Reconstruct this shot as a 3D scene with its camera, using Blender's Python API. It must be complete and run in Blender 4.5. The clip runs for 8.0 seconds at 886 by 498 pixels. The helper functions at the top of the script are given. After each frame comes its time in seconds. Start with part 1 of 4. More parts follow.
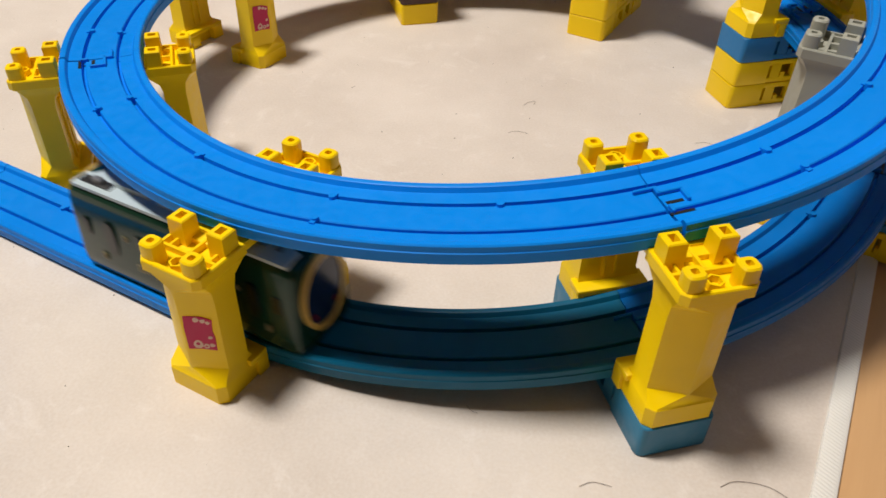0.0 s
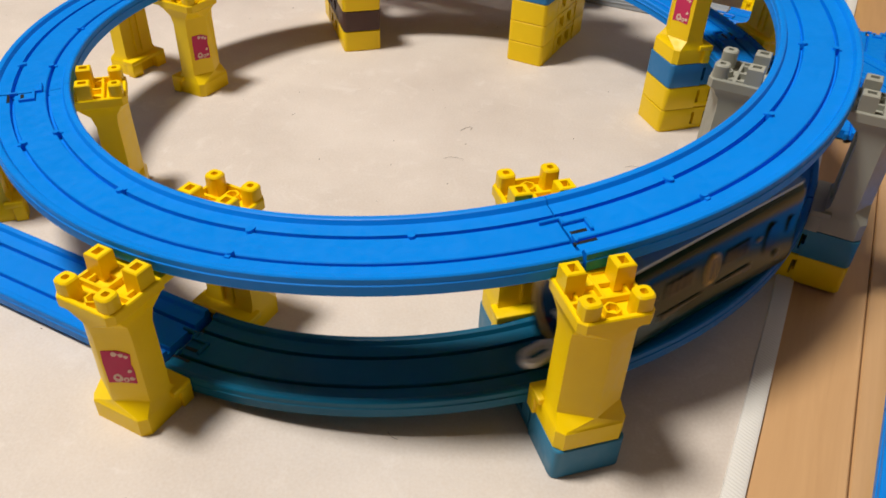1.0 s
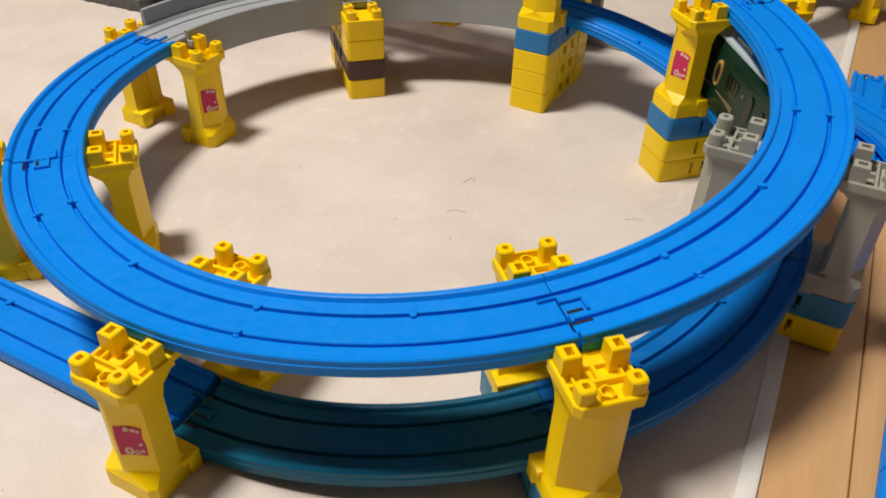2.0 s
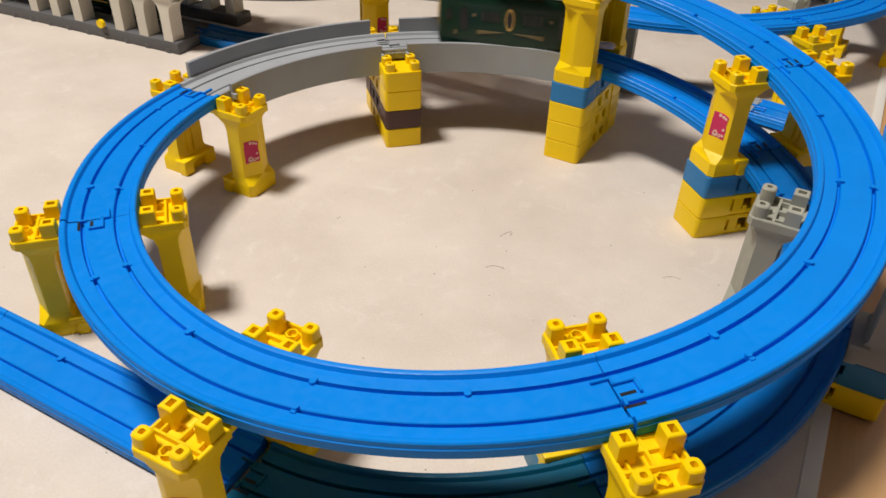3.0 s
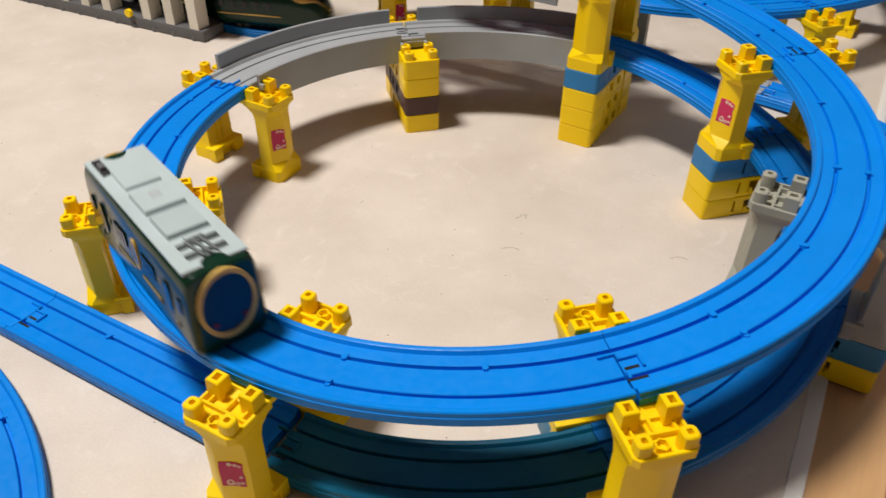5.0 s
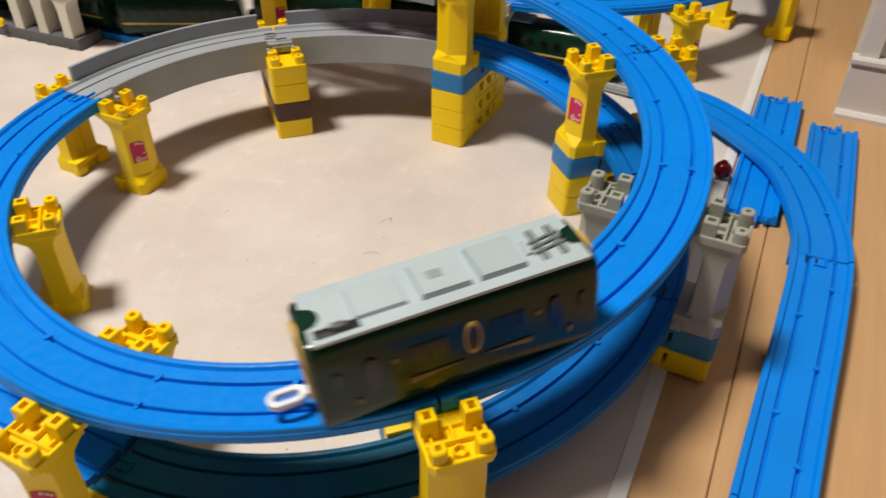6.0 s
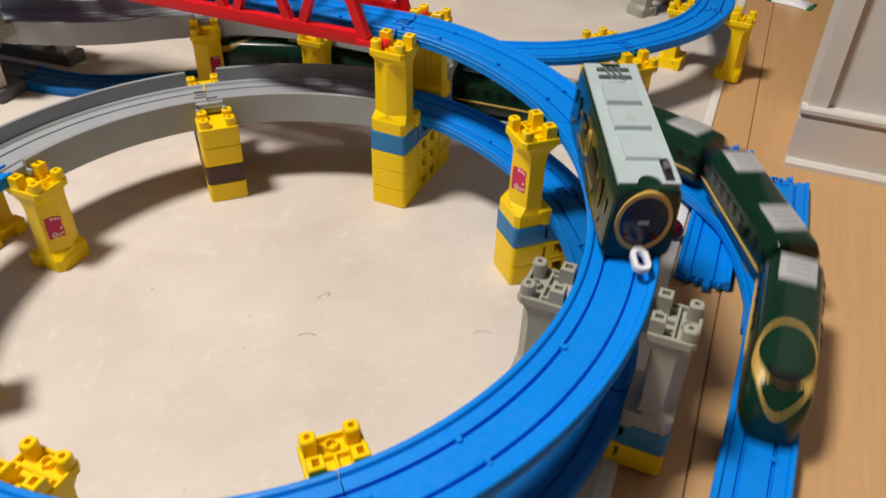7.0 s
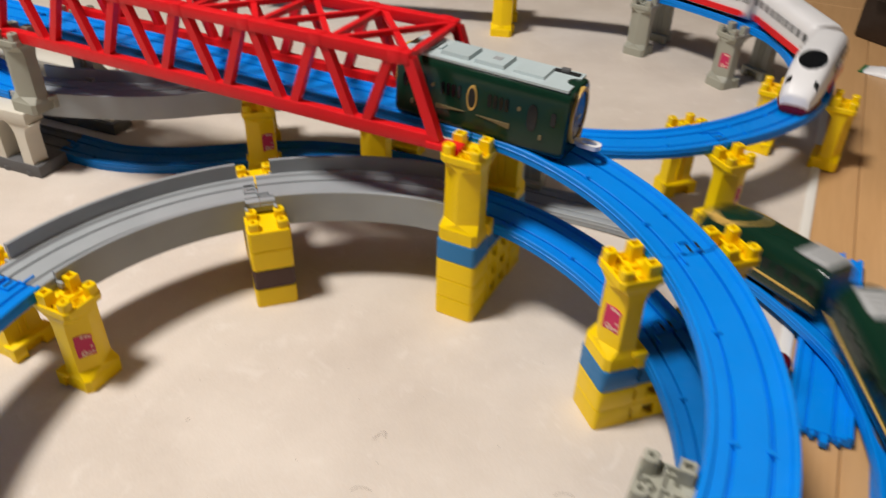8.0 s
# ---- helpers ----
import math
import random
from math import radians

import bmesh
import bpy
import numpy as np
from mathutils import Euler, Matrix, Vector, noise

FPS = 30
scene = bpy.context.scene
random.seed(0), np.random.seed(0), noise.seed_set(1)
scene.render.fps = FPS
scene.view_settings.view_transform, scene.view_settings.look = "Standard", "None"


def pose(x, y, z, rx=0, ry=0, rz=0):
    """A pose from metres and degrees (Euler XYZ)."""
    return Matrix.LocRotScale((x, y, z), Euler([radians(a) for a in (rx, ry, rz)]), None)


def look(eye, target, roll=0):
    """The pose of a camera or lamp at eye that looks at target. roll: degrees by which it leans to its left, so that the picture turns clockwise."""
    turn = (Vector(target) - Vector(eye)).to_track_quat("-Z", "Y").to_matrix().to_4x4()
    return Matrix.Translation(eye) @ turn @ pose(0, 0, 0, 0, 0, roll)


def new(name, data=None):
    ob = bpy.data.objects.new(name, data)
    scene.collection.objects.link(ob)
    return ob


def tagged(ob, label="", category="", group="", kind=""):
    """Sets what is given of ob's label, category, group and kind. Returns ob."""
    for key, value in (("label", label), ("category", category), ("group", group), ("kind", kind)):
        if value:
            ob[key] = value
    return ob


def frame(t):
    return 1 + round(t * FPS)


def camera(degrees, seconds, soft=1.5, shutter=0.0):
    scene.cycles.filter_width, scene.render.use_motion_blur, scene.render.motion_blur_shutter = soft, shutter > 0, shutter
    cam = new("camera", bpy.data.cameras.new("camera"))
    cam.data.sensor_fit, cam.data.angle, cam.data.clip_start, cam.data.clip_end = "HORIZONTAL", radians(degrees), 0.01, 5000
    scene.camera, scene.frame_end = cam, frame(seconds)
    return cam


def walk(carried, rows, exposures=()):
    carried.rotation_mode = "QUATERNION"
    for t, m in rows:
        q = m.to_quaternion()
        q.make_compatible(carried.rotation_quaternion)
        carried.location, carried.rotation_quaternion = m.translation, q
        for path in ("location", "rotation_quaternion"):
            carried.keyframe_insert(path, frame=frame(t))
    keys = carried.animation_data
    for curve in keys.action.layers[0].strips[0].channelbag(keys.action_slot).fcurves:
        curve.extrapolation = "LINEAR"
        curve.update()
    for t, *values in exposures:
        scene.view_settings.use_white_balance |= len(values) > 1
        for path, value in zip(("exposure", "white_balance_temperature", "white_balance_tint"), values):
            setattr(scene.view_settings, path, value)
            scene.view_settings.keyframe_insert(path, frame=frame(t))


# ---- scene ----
cam = camera(60.20, 8.0, shutter=0.5)
PATH = [
    (0, (0.1509, 0.1772, 0.2447), (-0.0018, 1.7281, -1.0089), 1.89),
    (0.5, (0.1609, 0.1762, 0.2497), (0.0333, 1.7394, -0.9914), 2.05),
    (1, (0.1737, 0.1771, 0.2551), (0.0854, 1.7584, -0.9662), 2.50),
    (1.5, (0.1739, 0.1796, 0.2665), (0.0958, 1.7771, -0.9343), 2.47),
    (1.7, (0.1764, 0.1816, 0.2727), (0.0868, 1.7779, -0.9288), 2.24),
    (3, (0.1564, 0.1932, 0.3037), (0.0092, 1.8173, -0.8541), 1.98),
    (3.5, (0.1519, 0.1920, 0.3119), (-0.0324, 1.8115, -0.8471), 1.63),
    (4, (0.1491, 0.1876, 0.3156), (-0.0610, 1.7959, -0.8546), 1.34),
    (4.2, (0.1483, 0.1841, 0.3162), (-0.0684, 1.7870, -0.8602), 1.17),
    (5.3, (0.1705, 0.1720, 0.3258), (0.0138, 1.7475, -0.8963), 0.71),
    (5.5, (0.1885, 0.1735, 0.3227), (0.0555, 1.7478, -0.9037), 0.73),
    (6, (0.2202, 0.1824, 0.3335), (0.1606, 1.7618, -0.8921), 1.08),
    (6.5, (0.2329, 0.2018, 0.3406), (0.2373, 1.7917, -0.8728), 1.53),
    (7, (0.2349, 0.2332, 0.3520), (0.2668, 1.8311, -0.8503), 1.81),
    (7.5, (0.2338, 0.2713, 0.3557), (0.2419, 1.8894, -0.8198), 1.94),
    (8, (0.2083, 0.3274, 0.3680), (0.1418, 1.9586, -0.7875), 1.79),
]
walk(cam, [(t, look(eye, target, roll)) for t, eye, target, roll in PATH])

# ---- light ----
world = bpy.data.worlds.new("room_air")
scene.world = world
world.use_nodes = True
world.node_tree.nodes["Background"].inputs[0].default_value = (1.0, 0.93, 0.85, 1)
world.node_tree.nodes["Background"].inputs[1].default_value = 0.11
scene.view_settings.exposure = 0.0


def area_lamp(name, m, size, watts, colour):
    data = bpy.data.lights.new(name, "AREA")
    data.shape, data.size, data.energy, data.color = "DISK", size, watts, colour
    ob = new(name, data)
    ob.matrix_world = m
    return ob


LAMP = Vector((-0.66, 0.45, 2.2))
area_lamp("ceiling_lamp_light", look(LAMP, (0.1, 0.6, 0)), 0.45, 59.5, (1.0, 0.95, 0.89))


# ---- materials ----
def material(name):
    m = bpy.data.materials.new(name)
    m.use_nodes = True
    nt = m.node_tree
    return m, nt, nt.nodes["Principled BSDF"]


def node(nt, kind, **kw):
    n = nt.nodes.new(kind)
    for k, v in kw.items():
        if k in n.inputs:
            n.inputs[k].default_value = v
    return n


def plastic(name, rgb, rough=0.32, vary=0.12, scuff=0.25, grain=900.0, coat=0.0):
    """Moulded toy plastic: faint mottling, scuffs in the gloss and a fine moulded grain."""
    m, nt, b = material(name)
    tc = nt.nodes.new("ShaderNodeTexCoord")
    big = node(nt, "ShaderNodeTexNoise", Scale=28.0, Detail=5.0)
    fine = node(nt, "ShaderNodeTexNoise", Scale=grain, Detail=2.0)
    scratch = node(nt, "ShaderNodeTexNoise", Scale=220.0, Detail=6.0)
    info = nt.nodes.new("ShaderNodeObjectInfo")
    for n in (big, fine, scratch):
        nt.links.new(tc.outputs["Object"], n.inputs["Vector"])
    ramp = nt.nodes.new("ShaderNodeValToRGB")
    lo = [c * (1 - vary) for c in rgb]
    hi = [min(1.0, c * (1 + vary) + 0.01 * vary) for c in rgb]
    ramp.color_ramp.elements[0].position, ramp.color_ramp.elements[1].position = 0.3, 0.7
    ramp.color_ramp.elements[0].color = (*lo, 1)
    ramp.color_ramp.elements[1].color = (*hi, 1)
    nt.links.new(big.outputs["Fac"], ramp.inputs["Fac"])
    hsv = nt.nodes.new("ShaderNodeHueSaturation")
    mr = nt.nodes.new("ShaderNodeMapRange")
    mr.inputs["To Min"].default_value, mr.inputs["To Max"].default_value = 0.94, 1.05
    nt.links.new(info.outputs["Random"], mr.inputs["Value"])
    nt.links.new(mr.outputs["Result"], hsv.inputs["Value"])
    nt.links.new(ramp.outputs["Color"], hsv.inputs["Color"])
    nt.links.new(hsv.outputs["Color"], b.inputs["Base Color"])
    rr = nt.nodes.new("ShaderNodeMapRange")
    rr.inputs["From Min"].default_value, rr.inputs["From Max"].default_value = 0.35, 0.75
    rr.inputs["To Min"].default_value, rr.inputs["To Max"].default_value = rough, rough + scuff
    nt.links.new(scratch.outputs["Fac"], rr.inputs["Value"])
    nt.links.new(rr.outputs["Result"], b.inputs["Roughness"])
    bump = node(nt, "ShaderNodeBump", Strength=0.06, Distance=0.0004)
    nt.links.new(fine.outputs["Fac"], bump.inputs["Height"])
    nt.links.new(bump.outputs["Normal"], b.inputs["Normal"])
    b.inputs["Specular IOR Level"].default_value = 0.36
    b.inputs["Coat Weight"].default_value = coat
    b.inputs["Coat Roughness"].default_value = 0.08
    return m


BLUE = plastic("blue_plastic", (0.0, 0.228, 0.79), 0.33, 0.04)
BLUE.node_tree.nodes["Principled BSDF"].inputs["Specular IOR Level"].default_value = 0.22
# an older piece's teal, with some shade of the upper turn mixed in
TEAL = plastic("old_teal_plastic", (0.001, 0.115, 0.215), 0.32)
# the rails' blue darkened: shade below raised track put into the colour
SHADED_BLUE = plastic("deep_blue_plastic", (0.0, 0.145, 0.47), 0.32)
for deep in (TEAL, SHADED_BLUE):
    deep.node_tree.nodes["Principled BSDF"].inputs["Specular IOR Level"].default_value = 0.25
YELLOW = plastic("yellow_plastic", (0.95, 0.645, 0.0), 0.28, 0.05)
YELLOW.node_tree.nodes["Principled BSDF"].inputs["Specular IOR Level"].default_value = 0.32
GREY = plastic("grey_plastic", (0.33, 0.355, 0.375), 0.36, 0.06)
PIER_GREY = plastic("warm_grey_plastic", (0.36, 0.36, 0.30), 0.4, 0.06)
DARK_GREY = plastic("dark_grey_plastic", (0.12, 0.12, 0.125), 0.4, 0.08)
BROWN = plastic("brown_plastic", (0.075, 0.035, 0.028), 0.4, 0.1)
BLOCK_BLUE = plastic("block_blue_plastic", (0.02, 0.19, 0.46), 0.36, 0.06)
BLOCK_TEAL = plastic("block_teal_plastic", (0.03, 0.19, 0.33), 0.36, 0.06)
RED = plastic("red_plastic", (0.72, 0.006, 0.012), 0.35, 0.08)
STONE_WHITE = plastic("ivory_plastic", (0.70, 0.66, 0.57), 0.45, 0.05)
GREEN = plastic("dark_green_paint", (0.005, 0.030, 0.017), 0.15, 0.08, 0.06)
GREEN.node_tree.nodes["Principled BSDF"].inputs["Specular IOR Level"].default_value = 0.32
ROOF = plastic("pale_grey_roof_plastic", (0.44, 0.52, 0.54), 0.36, 0.05)
SILVER = plastic("silver_paint", (0.42, 0.43, 0.44), 0.35, 0.05)
GOLD = plastic("gold_paint", (0.62, 0.40, 0.10), 0.3, 0.06)
DARK_GLASS = plastic("dark_window_paint", (0.004, 0.006, 0.008), 0.14, 0.1, 0.05, coat=0.1)
BLACK = plastic("black_plastic", (0.012, 0.012, 0.013), 0.4)
WHITE = plastic("white_plastic", (0.80, 0.80, 0.82), 0.3, 0.03)
PINK = plastic("pink_sticker_paper", (0.62, 0.03, 0.12), 0.5, 0.15)
PALE_PRINT = plastic("pale_print", (0.85, 0.62, 0.50), 0.5, 0.2)
CRIMSON = plastic("crimson_plastic", (0.13, 0.003, 0.008), 0.15, 0.05, 0.05)


def mat_cloth():
    m, nt, b = material("cream_play_mat")
    tc = nt.nodes.new("ShaderNodeTexCoord")
    big = node(nt, "ShaderNodeTexNoise", Scale=9.0, Detail=6.0, Roughness=0.6)
    fine = node(nt, "ShaderNodeTexNoise", Scale=160.0, Detail=4.0)
    for n in (big, fine):
        nt.links.new(tc.outputs["Object"], n.inputs["Vector"])
    ramp = nt.nodes.new("ShaderNodeValToRGB")
    ramp.color_ramp.elements[0].position, ramp.color_ramp.elements[1].position = 0.3, 0.72
    ramp.color_ramp.elements[0].color = (0.60, 0.525, 0.455, 1)
    ramp.color_ramp.elements[1].color = (0.73, 0.655, 0.58, 1)
    nt.links.new(big.outputs["Fac"], ramp.inputs["Fac"])
    mid = node(nt, "ShaderNodeTexNoise", Scale=38.0, Detail=7.0, Roughness=0.7, Distortion=0.8)
    nt.links.new(tc.outputs["Object"], mid.inputs["Vector"])
    patch = nt.nodes.new("ShaderNodeValToRGB")
    patch.color_ramp.elements[0].position, patch.color_ramp.elements[1].position = 0.56, 0.74
    patch.color_ramp.elements[0].color, patch.color_ramp.elements[1].color = (0, 0, 0, 1), (0.55, 0.55, 0.55, 1)
    nt.links.new(mid.outputs["Fac"], patch.inputs["Fac"])
    pale = nt.nodes.new("ShaderNodeMixRGB")
    pale.inputs["Color2"].default_value = (0.80, 0.74, 0.68, 1)
    nt.links.new(patch.outputs["Color"], pale.inputs["Fac"])
    nt.links.new(ramp.outputs["Color"], pale.inputs["Color1"])
    weave = node(nt, "ShaderNodeTexNoise", Scale=700.0, Detail=3.0)
    nt.links.new(tc.outputs["Object"], weave.inputs["Vector"])
    grain = nt.nodes.new("ShaderNodeMixRGB")
    grain.blend_type = "OVERLAY"
    grain.inputs["Fac"].default_value = 0.16
    nt.links.new(pale.outputs["Color"], grain.inputs["Color1"])
    nt.links.new(weave.outputs["Fac"], grain.inputs["Color2"])
    nt.links.new(grain.outputs["Color"], b.inputs["Base Color"])
    b.inputs["Roughness"].default_value = 0.62
    mix = nt.nodes.new("ShaderNodeMath")
    mix.operation = "MULTIPLY_ADD"
    mix.inputs[1].default_value = 0.15
    nt.links.new(fine.outputs["Fac"], mix.inputs[0])
    nt.links.new(big.outputs["Fac"], mix.inputs[2])
    bump = node(nt, "ShaderNodeBump", Strength=0.35, Distance=0.004)
    nt.links.new(mix.outputs["Value"], bump.inputs["Height"])
    nt.links.new(bump.outputs["Normal"], b.inputs["Normal"])
    return m


def wood():
    m, nt, b = material("floor_wood")
    tc = nt.nodes.new("ShaderNodeTexCoord")
    mp = nt.nodes.new("ShaderNodeMapping")
    mp.inputs["Scale"].default_value = (1.0, 14.0, 14.0)
    info = nt.nodes.new("ShaderNodeObjectInfo")
    add = nt.nodes.new("ShaderNodeVectorMath")
    nt.links.new(tc.outputs["Object"], add.inputs[0])
    nt.links.new(info.outputs["Random"], add.inputs[1])
    nt.links.new(add.outputs["Vector"], mp.inputs["Vector"])
    grain = node(nt, "ShaderNodeTexNoise", Scale=9.0, Detail=8.0, Roughness=0.65, Distortion=0.6)
    nt.links.new(mp.outputs["Vector"], grain.inputs["Vector"])
    ramp = nt.nodes.new("ShaderNodeValToRGB")
    ramp.color_ramp.elements[0].position, ramp.color_ramp.elements[1].position = 0.3, 0.75
    ramp.color_ramp.elements[0].color = (0.55, 0.315, 0.14, 1)
    ramp.color_ramp.elements[1].color = (0.63, 0.375, 0.175, 1)
    nt.links.new(grain.outputs["Fac"], ramp.inputs["Fac"])
    nt.links.new(ramp.outputs["Color"], b.inputs["Base Color"])
    b.inputs["Roughness"].default_value = 0.38
    bump = node(nt, "ShaderNodeBump", Strength=0.08, Distance=0.001)
    nt.links.new(grain.outputs["Fac"], bump.inputs["Height"])
    nt.links.new(bump.outputs["Normal"], b.inputs["Normal"])
    return m


def plaster(name, rgb, scale=60.0, rough=0.7):
    m, nt, b = material(name)
    tc = nt.nodes.new("ShaderNodeTexCoord")
    n1 = node(nt, "ShaderNodeTexNoise", Scale=scale, Detail=5.0)
    n2 = node(nt, "ShaderNodeTexNoise", Scale=3.0, Detail=3.0)
    nt.links.new(tc.outputs["Object"], n1.inputs["Vector"])
    nt.links.new(tc.outputs["Object"], n2.inputs["Vector"])
    ramp = nt.nodes.new("ShaderNodeValToRGB")
    ramp.color_ramp.elements[0].color = (*[c * 0.9 for c in rgb], 1)
    ramp.color_ramp.elements[1].color = (*rgb, 1)
    nt.links.new(n2.outputs["Fac"], ramp.inputs["Fac"])
    nt.links.new(ramp.outputs["Color"], b.inputs["Base Color"])
    b.inputs["Roughness"].default_value = rough
    bump = node(nt, "ShaderNodeBump", Strength=0.25, Distance=0.002)
    nt.links.new(n1.outputs["Fac"], bump.inputs["Height"])
    nt.links.new(bump.outputs["Normal"], b.inputs["Normal"])
    return m


def hem_tape():
    """Twill tape: slanting ridges a few millimetres apart."""
    m = plaster("woven_hem", (0.82, 0.79, 0.73), 900.0, 0.9)
    nt = m.node_tree
    b = nt.nodes["Principled BSDF"]
    tc = nt.nodes.new("ShaderNodeTexCoord")
    wave = node(nt, "ShaderNodeTexWave", Scale=260.0, Distortion=1.2, Detail=2.0)
    wave.bands_direction = "DIAGONAL"
    nt.links.new(tc.outputs["Object"], wave.inputs["Vector"])
    bump = node(nt, "ShaderNodeBump", Strength=0.35, Distance=0.0006)
    nt.links.new(wave.outputs["Fac"], bump.inputs["Height"])
    nt.links.new(bump.outputs["Normal"], b.inputs["Normal"])
    return m


MAT = mat_cloth()
HEM = hem_tape()
WOOD = wood()
WALLPAPER = plaster("white_wallpaper", (0.72, 0.70, 0.66), 120.0)
TRIM = plaster("painted_trim", (0.74, 0.70, 0.65), 20.0, 0.45)
# tones of the unseen ceiling and walls, kept dark to lower bounced light
CEILING = plaster("ceiling_paper", (0.55, 0.52, 0.48), 80.0)
ROOM_WALL = plaster("unseen_wall_tone", (0.38, 0.35, 0.31), 80.0)


# ---- mesh helpers ----
def part(name, bm, mat, parent=None, label="", sharp=32.0):
    """Links a bmesh as one mesh object, under a thing or a part."""
    me = bpy.data.meshes.new(name)
    bmesh.ops.recalc_face_normals(bm, faces=bm.faces)
    bm.to_mesh(me)
    bm.free()
    me.materials.append(mat)
    me.shade_smooth()
    me.set_sharp_from_angle(angle=radians(sharp))
    ob = new(name, me)
    if parent:
        ob.parent = parent
    if label:
        tagged(ob, label)
    return ob


def empty(name, m=None):
    ob = new(name)
    ob.empty_display_size = 0.02
    if m is not None:
        ob.matrix_basis = m
    return ob


def box(bm, sx, sy, sz, x, y, z, bevel=0.0, m=None, seg=2):
    """A box of that size centred at x, y with its foot at z."""
    t = (m or Matrix()) @ Matrix.Translation((x, y, z + sz / 2)) @ Matrix.Diagonal((sx, sy, sz, 1))
    vs = bmesh.ops.create_cube(bm, size=1, matrix=t)["verts"]
    if bevel:
        es = list({e for v in vs for e in v.link_edges})
        bmesh.ops.bevel(bm, geom=es, offset=bevel, segments=seg, affect="EDGES", profile=0.5)


def loft(bm, rings, caps=True):
    """Joins rings of equal length into a skin."""
    vs = [[bm.verts.new(p) for p in ring] for ring in rings]
    n = len(vs[0])
    for a, b in zip(vs, vs[1:]):
        for i in range(n):
            bm.faces.new((a[i], a[(i + 1) % n], b[(i + 1) % n], b[i]))
    if caps:
        bm.faces.new(vs[0][::-1])
        bm.faces.new(vs[-1])


def tube(bm, r0, r1, z0, z1, x=0.0, y=0.0, n=14, m=None, hole=0.0):
    m = m or Matrix()
    rings = []
    for r, z in ((r0, z0), (r1, z1)):
        rings.append([m @ Vector((x + r * math.cos(2 * math.pi * i / n), y + r * math.sin(2 * math.pi * i / n), z)) for i in range(n)])
    if hole:
        for z in (z1, z1 - 0.003):
            rings.append([m @ Vector((x + hole * math.cos(2 * math.pi * i / n), y + hole * math.sin(2 * math.pi * i / n), z)) for i in range(n)])
    loft(bm, rings)


def beam(bm, a, b, w, h, up=(0, 0, 1)):
    """A bar from a to b, w wide and h high."""
    a, b = Vector(a), Vector(b)
    d = (b - a).normalized()
    side = d.cross(Vector(up)).normalized()
    top = side.cross(d)
    ring = [side * (sx * w / 2) + top * (sz * h / 2) for sx, sz in ((-1, -1), (1, -1), (1, 1), (-1, 1))]
    loft(bm, [[a + r for r in ring], [b + r for r in ring]])


# ---- plan ----
C = Vector((0.1300, 0.6120))   # middle of the spiral
R = 0.2142                     # its middle radius
FAR, LEFT = 0.0062, 0.0022     # by how much its far side and its west side are pushed in
W = 0.0388                     # width of a rail
HT = 0.0082                    # height of a rail
U = 0.0165                     # height of a block
P0, B0 = 0.0660, 0.0020        # heights of a pier's top plate and of its foot plate
MAT_Z = 0.0

KNOTS = [(247.5, 0.0015), (291.5, B0 + U), (336.5, B0 + 2 * U), (381.5, B0 + 3 * U), (426.5, B0 + 4 * U), (471.5, 4 * U + 0.001), (518, P0), (564, P0), (605, P0),
         (650.5, P0 + U), (696, P0 + 2 * U), (741, P0 + 3 * U), (786, P0 + 4 * U)]


def level(th):
    def raw(a):
        for (a0, z0), (a1, z1) in zip(KNOTS, KNOTS[1:]):
            if a <= a1:
                return z0 + (z1 - z0) * max(0.0, (a - a0) / (a1 - a0))
        return KNOTS[-1][1]
    return sum(raw(th + d) for d in (-12, -6, 0, 6, 12)) / 5


def ring(th):
    a = radians(th)
    return Vector((C.x + R * math.cos(a) + LEFT * max(0.0, -math.cos(a)) ** 2, C.y + R * math.sin(a) - FAR * max(0.0, math.sin(a)) ** 2, level(th)))


def across(th, z):
    """A pose on the spiral at th whose x points outwards, square to the rail."""
    p = ring(th)
    return pose(p.x, p.y, z, 0, 0, th)


def smooth_line(pts, step=0.012):
    """A smooth run through points (Catmull-Rom), in even steps."""
    pts = [Vector(p) for p in pts]
    ext = [2 * pts[0] - pts[1], *pts, 2 * pts[-1] - pts[-2]]
    dense = []
    for i in range(1, len(ext) - 2):
        p0, p1, p2, p3 = ext[i - 1:i + 3]
        for k in range(24):
            t = k / 24
            dense.append(0.5 * (2 * p1 + (p2 - p0) * t + (2 * p0 - 5 * p1 + 4 * p2 - p3) * t * t + (3 * p1 - p0 - 3 * p2 + p3) * t ** 3))
    dense.append(pts[-1])
    out, left = [dense[0]], step
    for a, b in zip(dense, dense[1:]):
        d = (b - a).length
        while d > left:
            a = a + (b - a) * (left / d)
            out.append(a.copy())
            d, left = (b - a).length, step
        left -= d
    if (out[-1] - dense[-1]).length > step * 0.3:
        out.append(dense[-1])
    return out


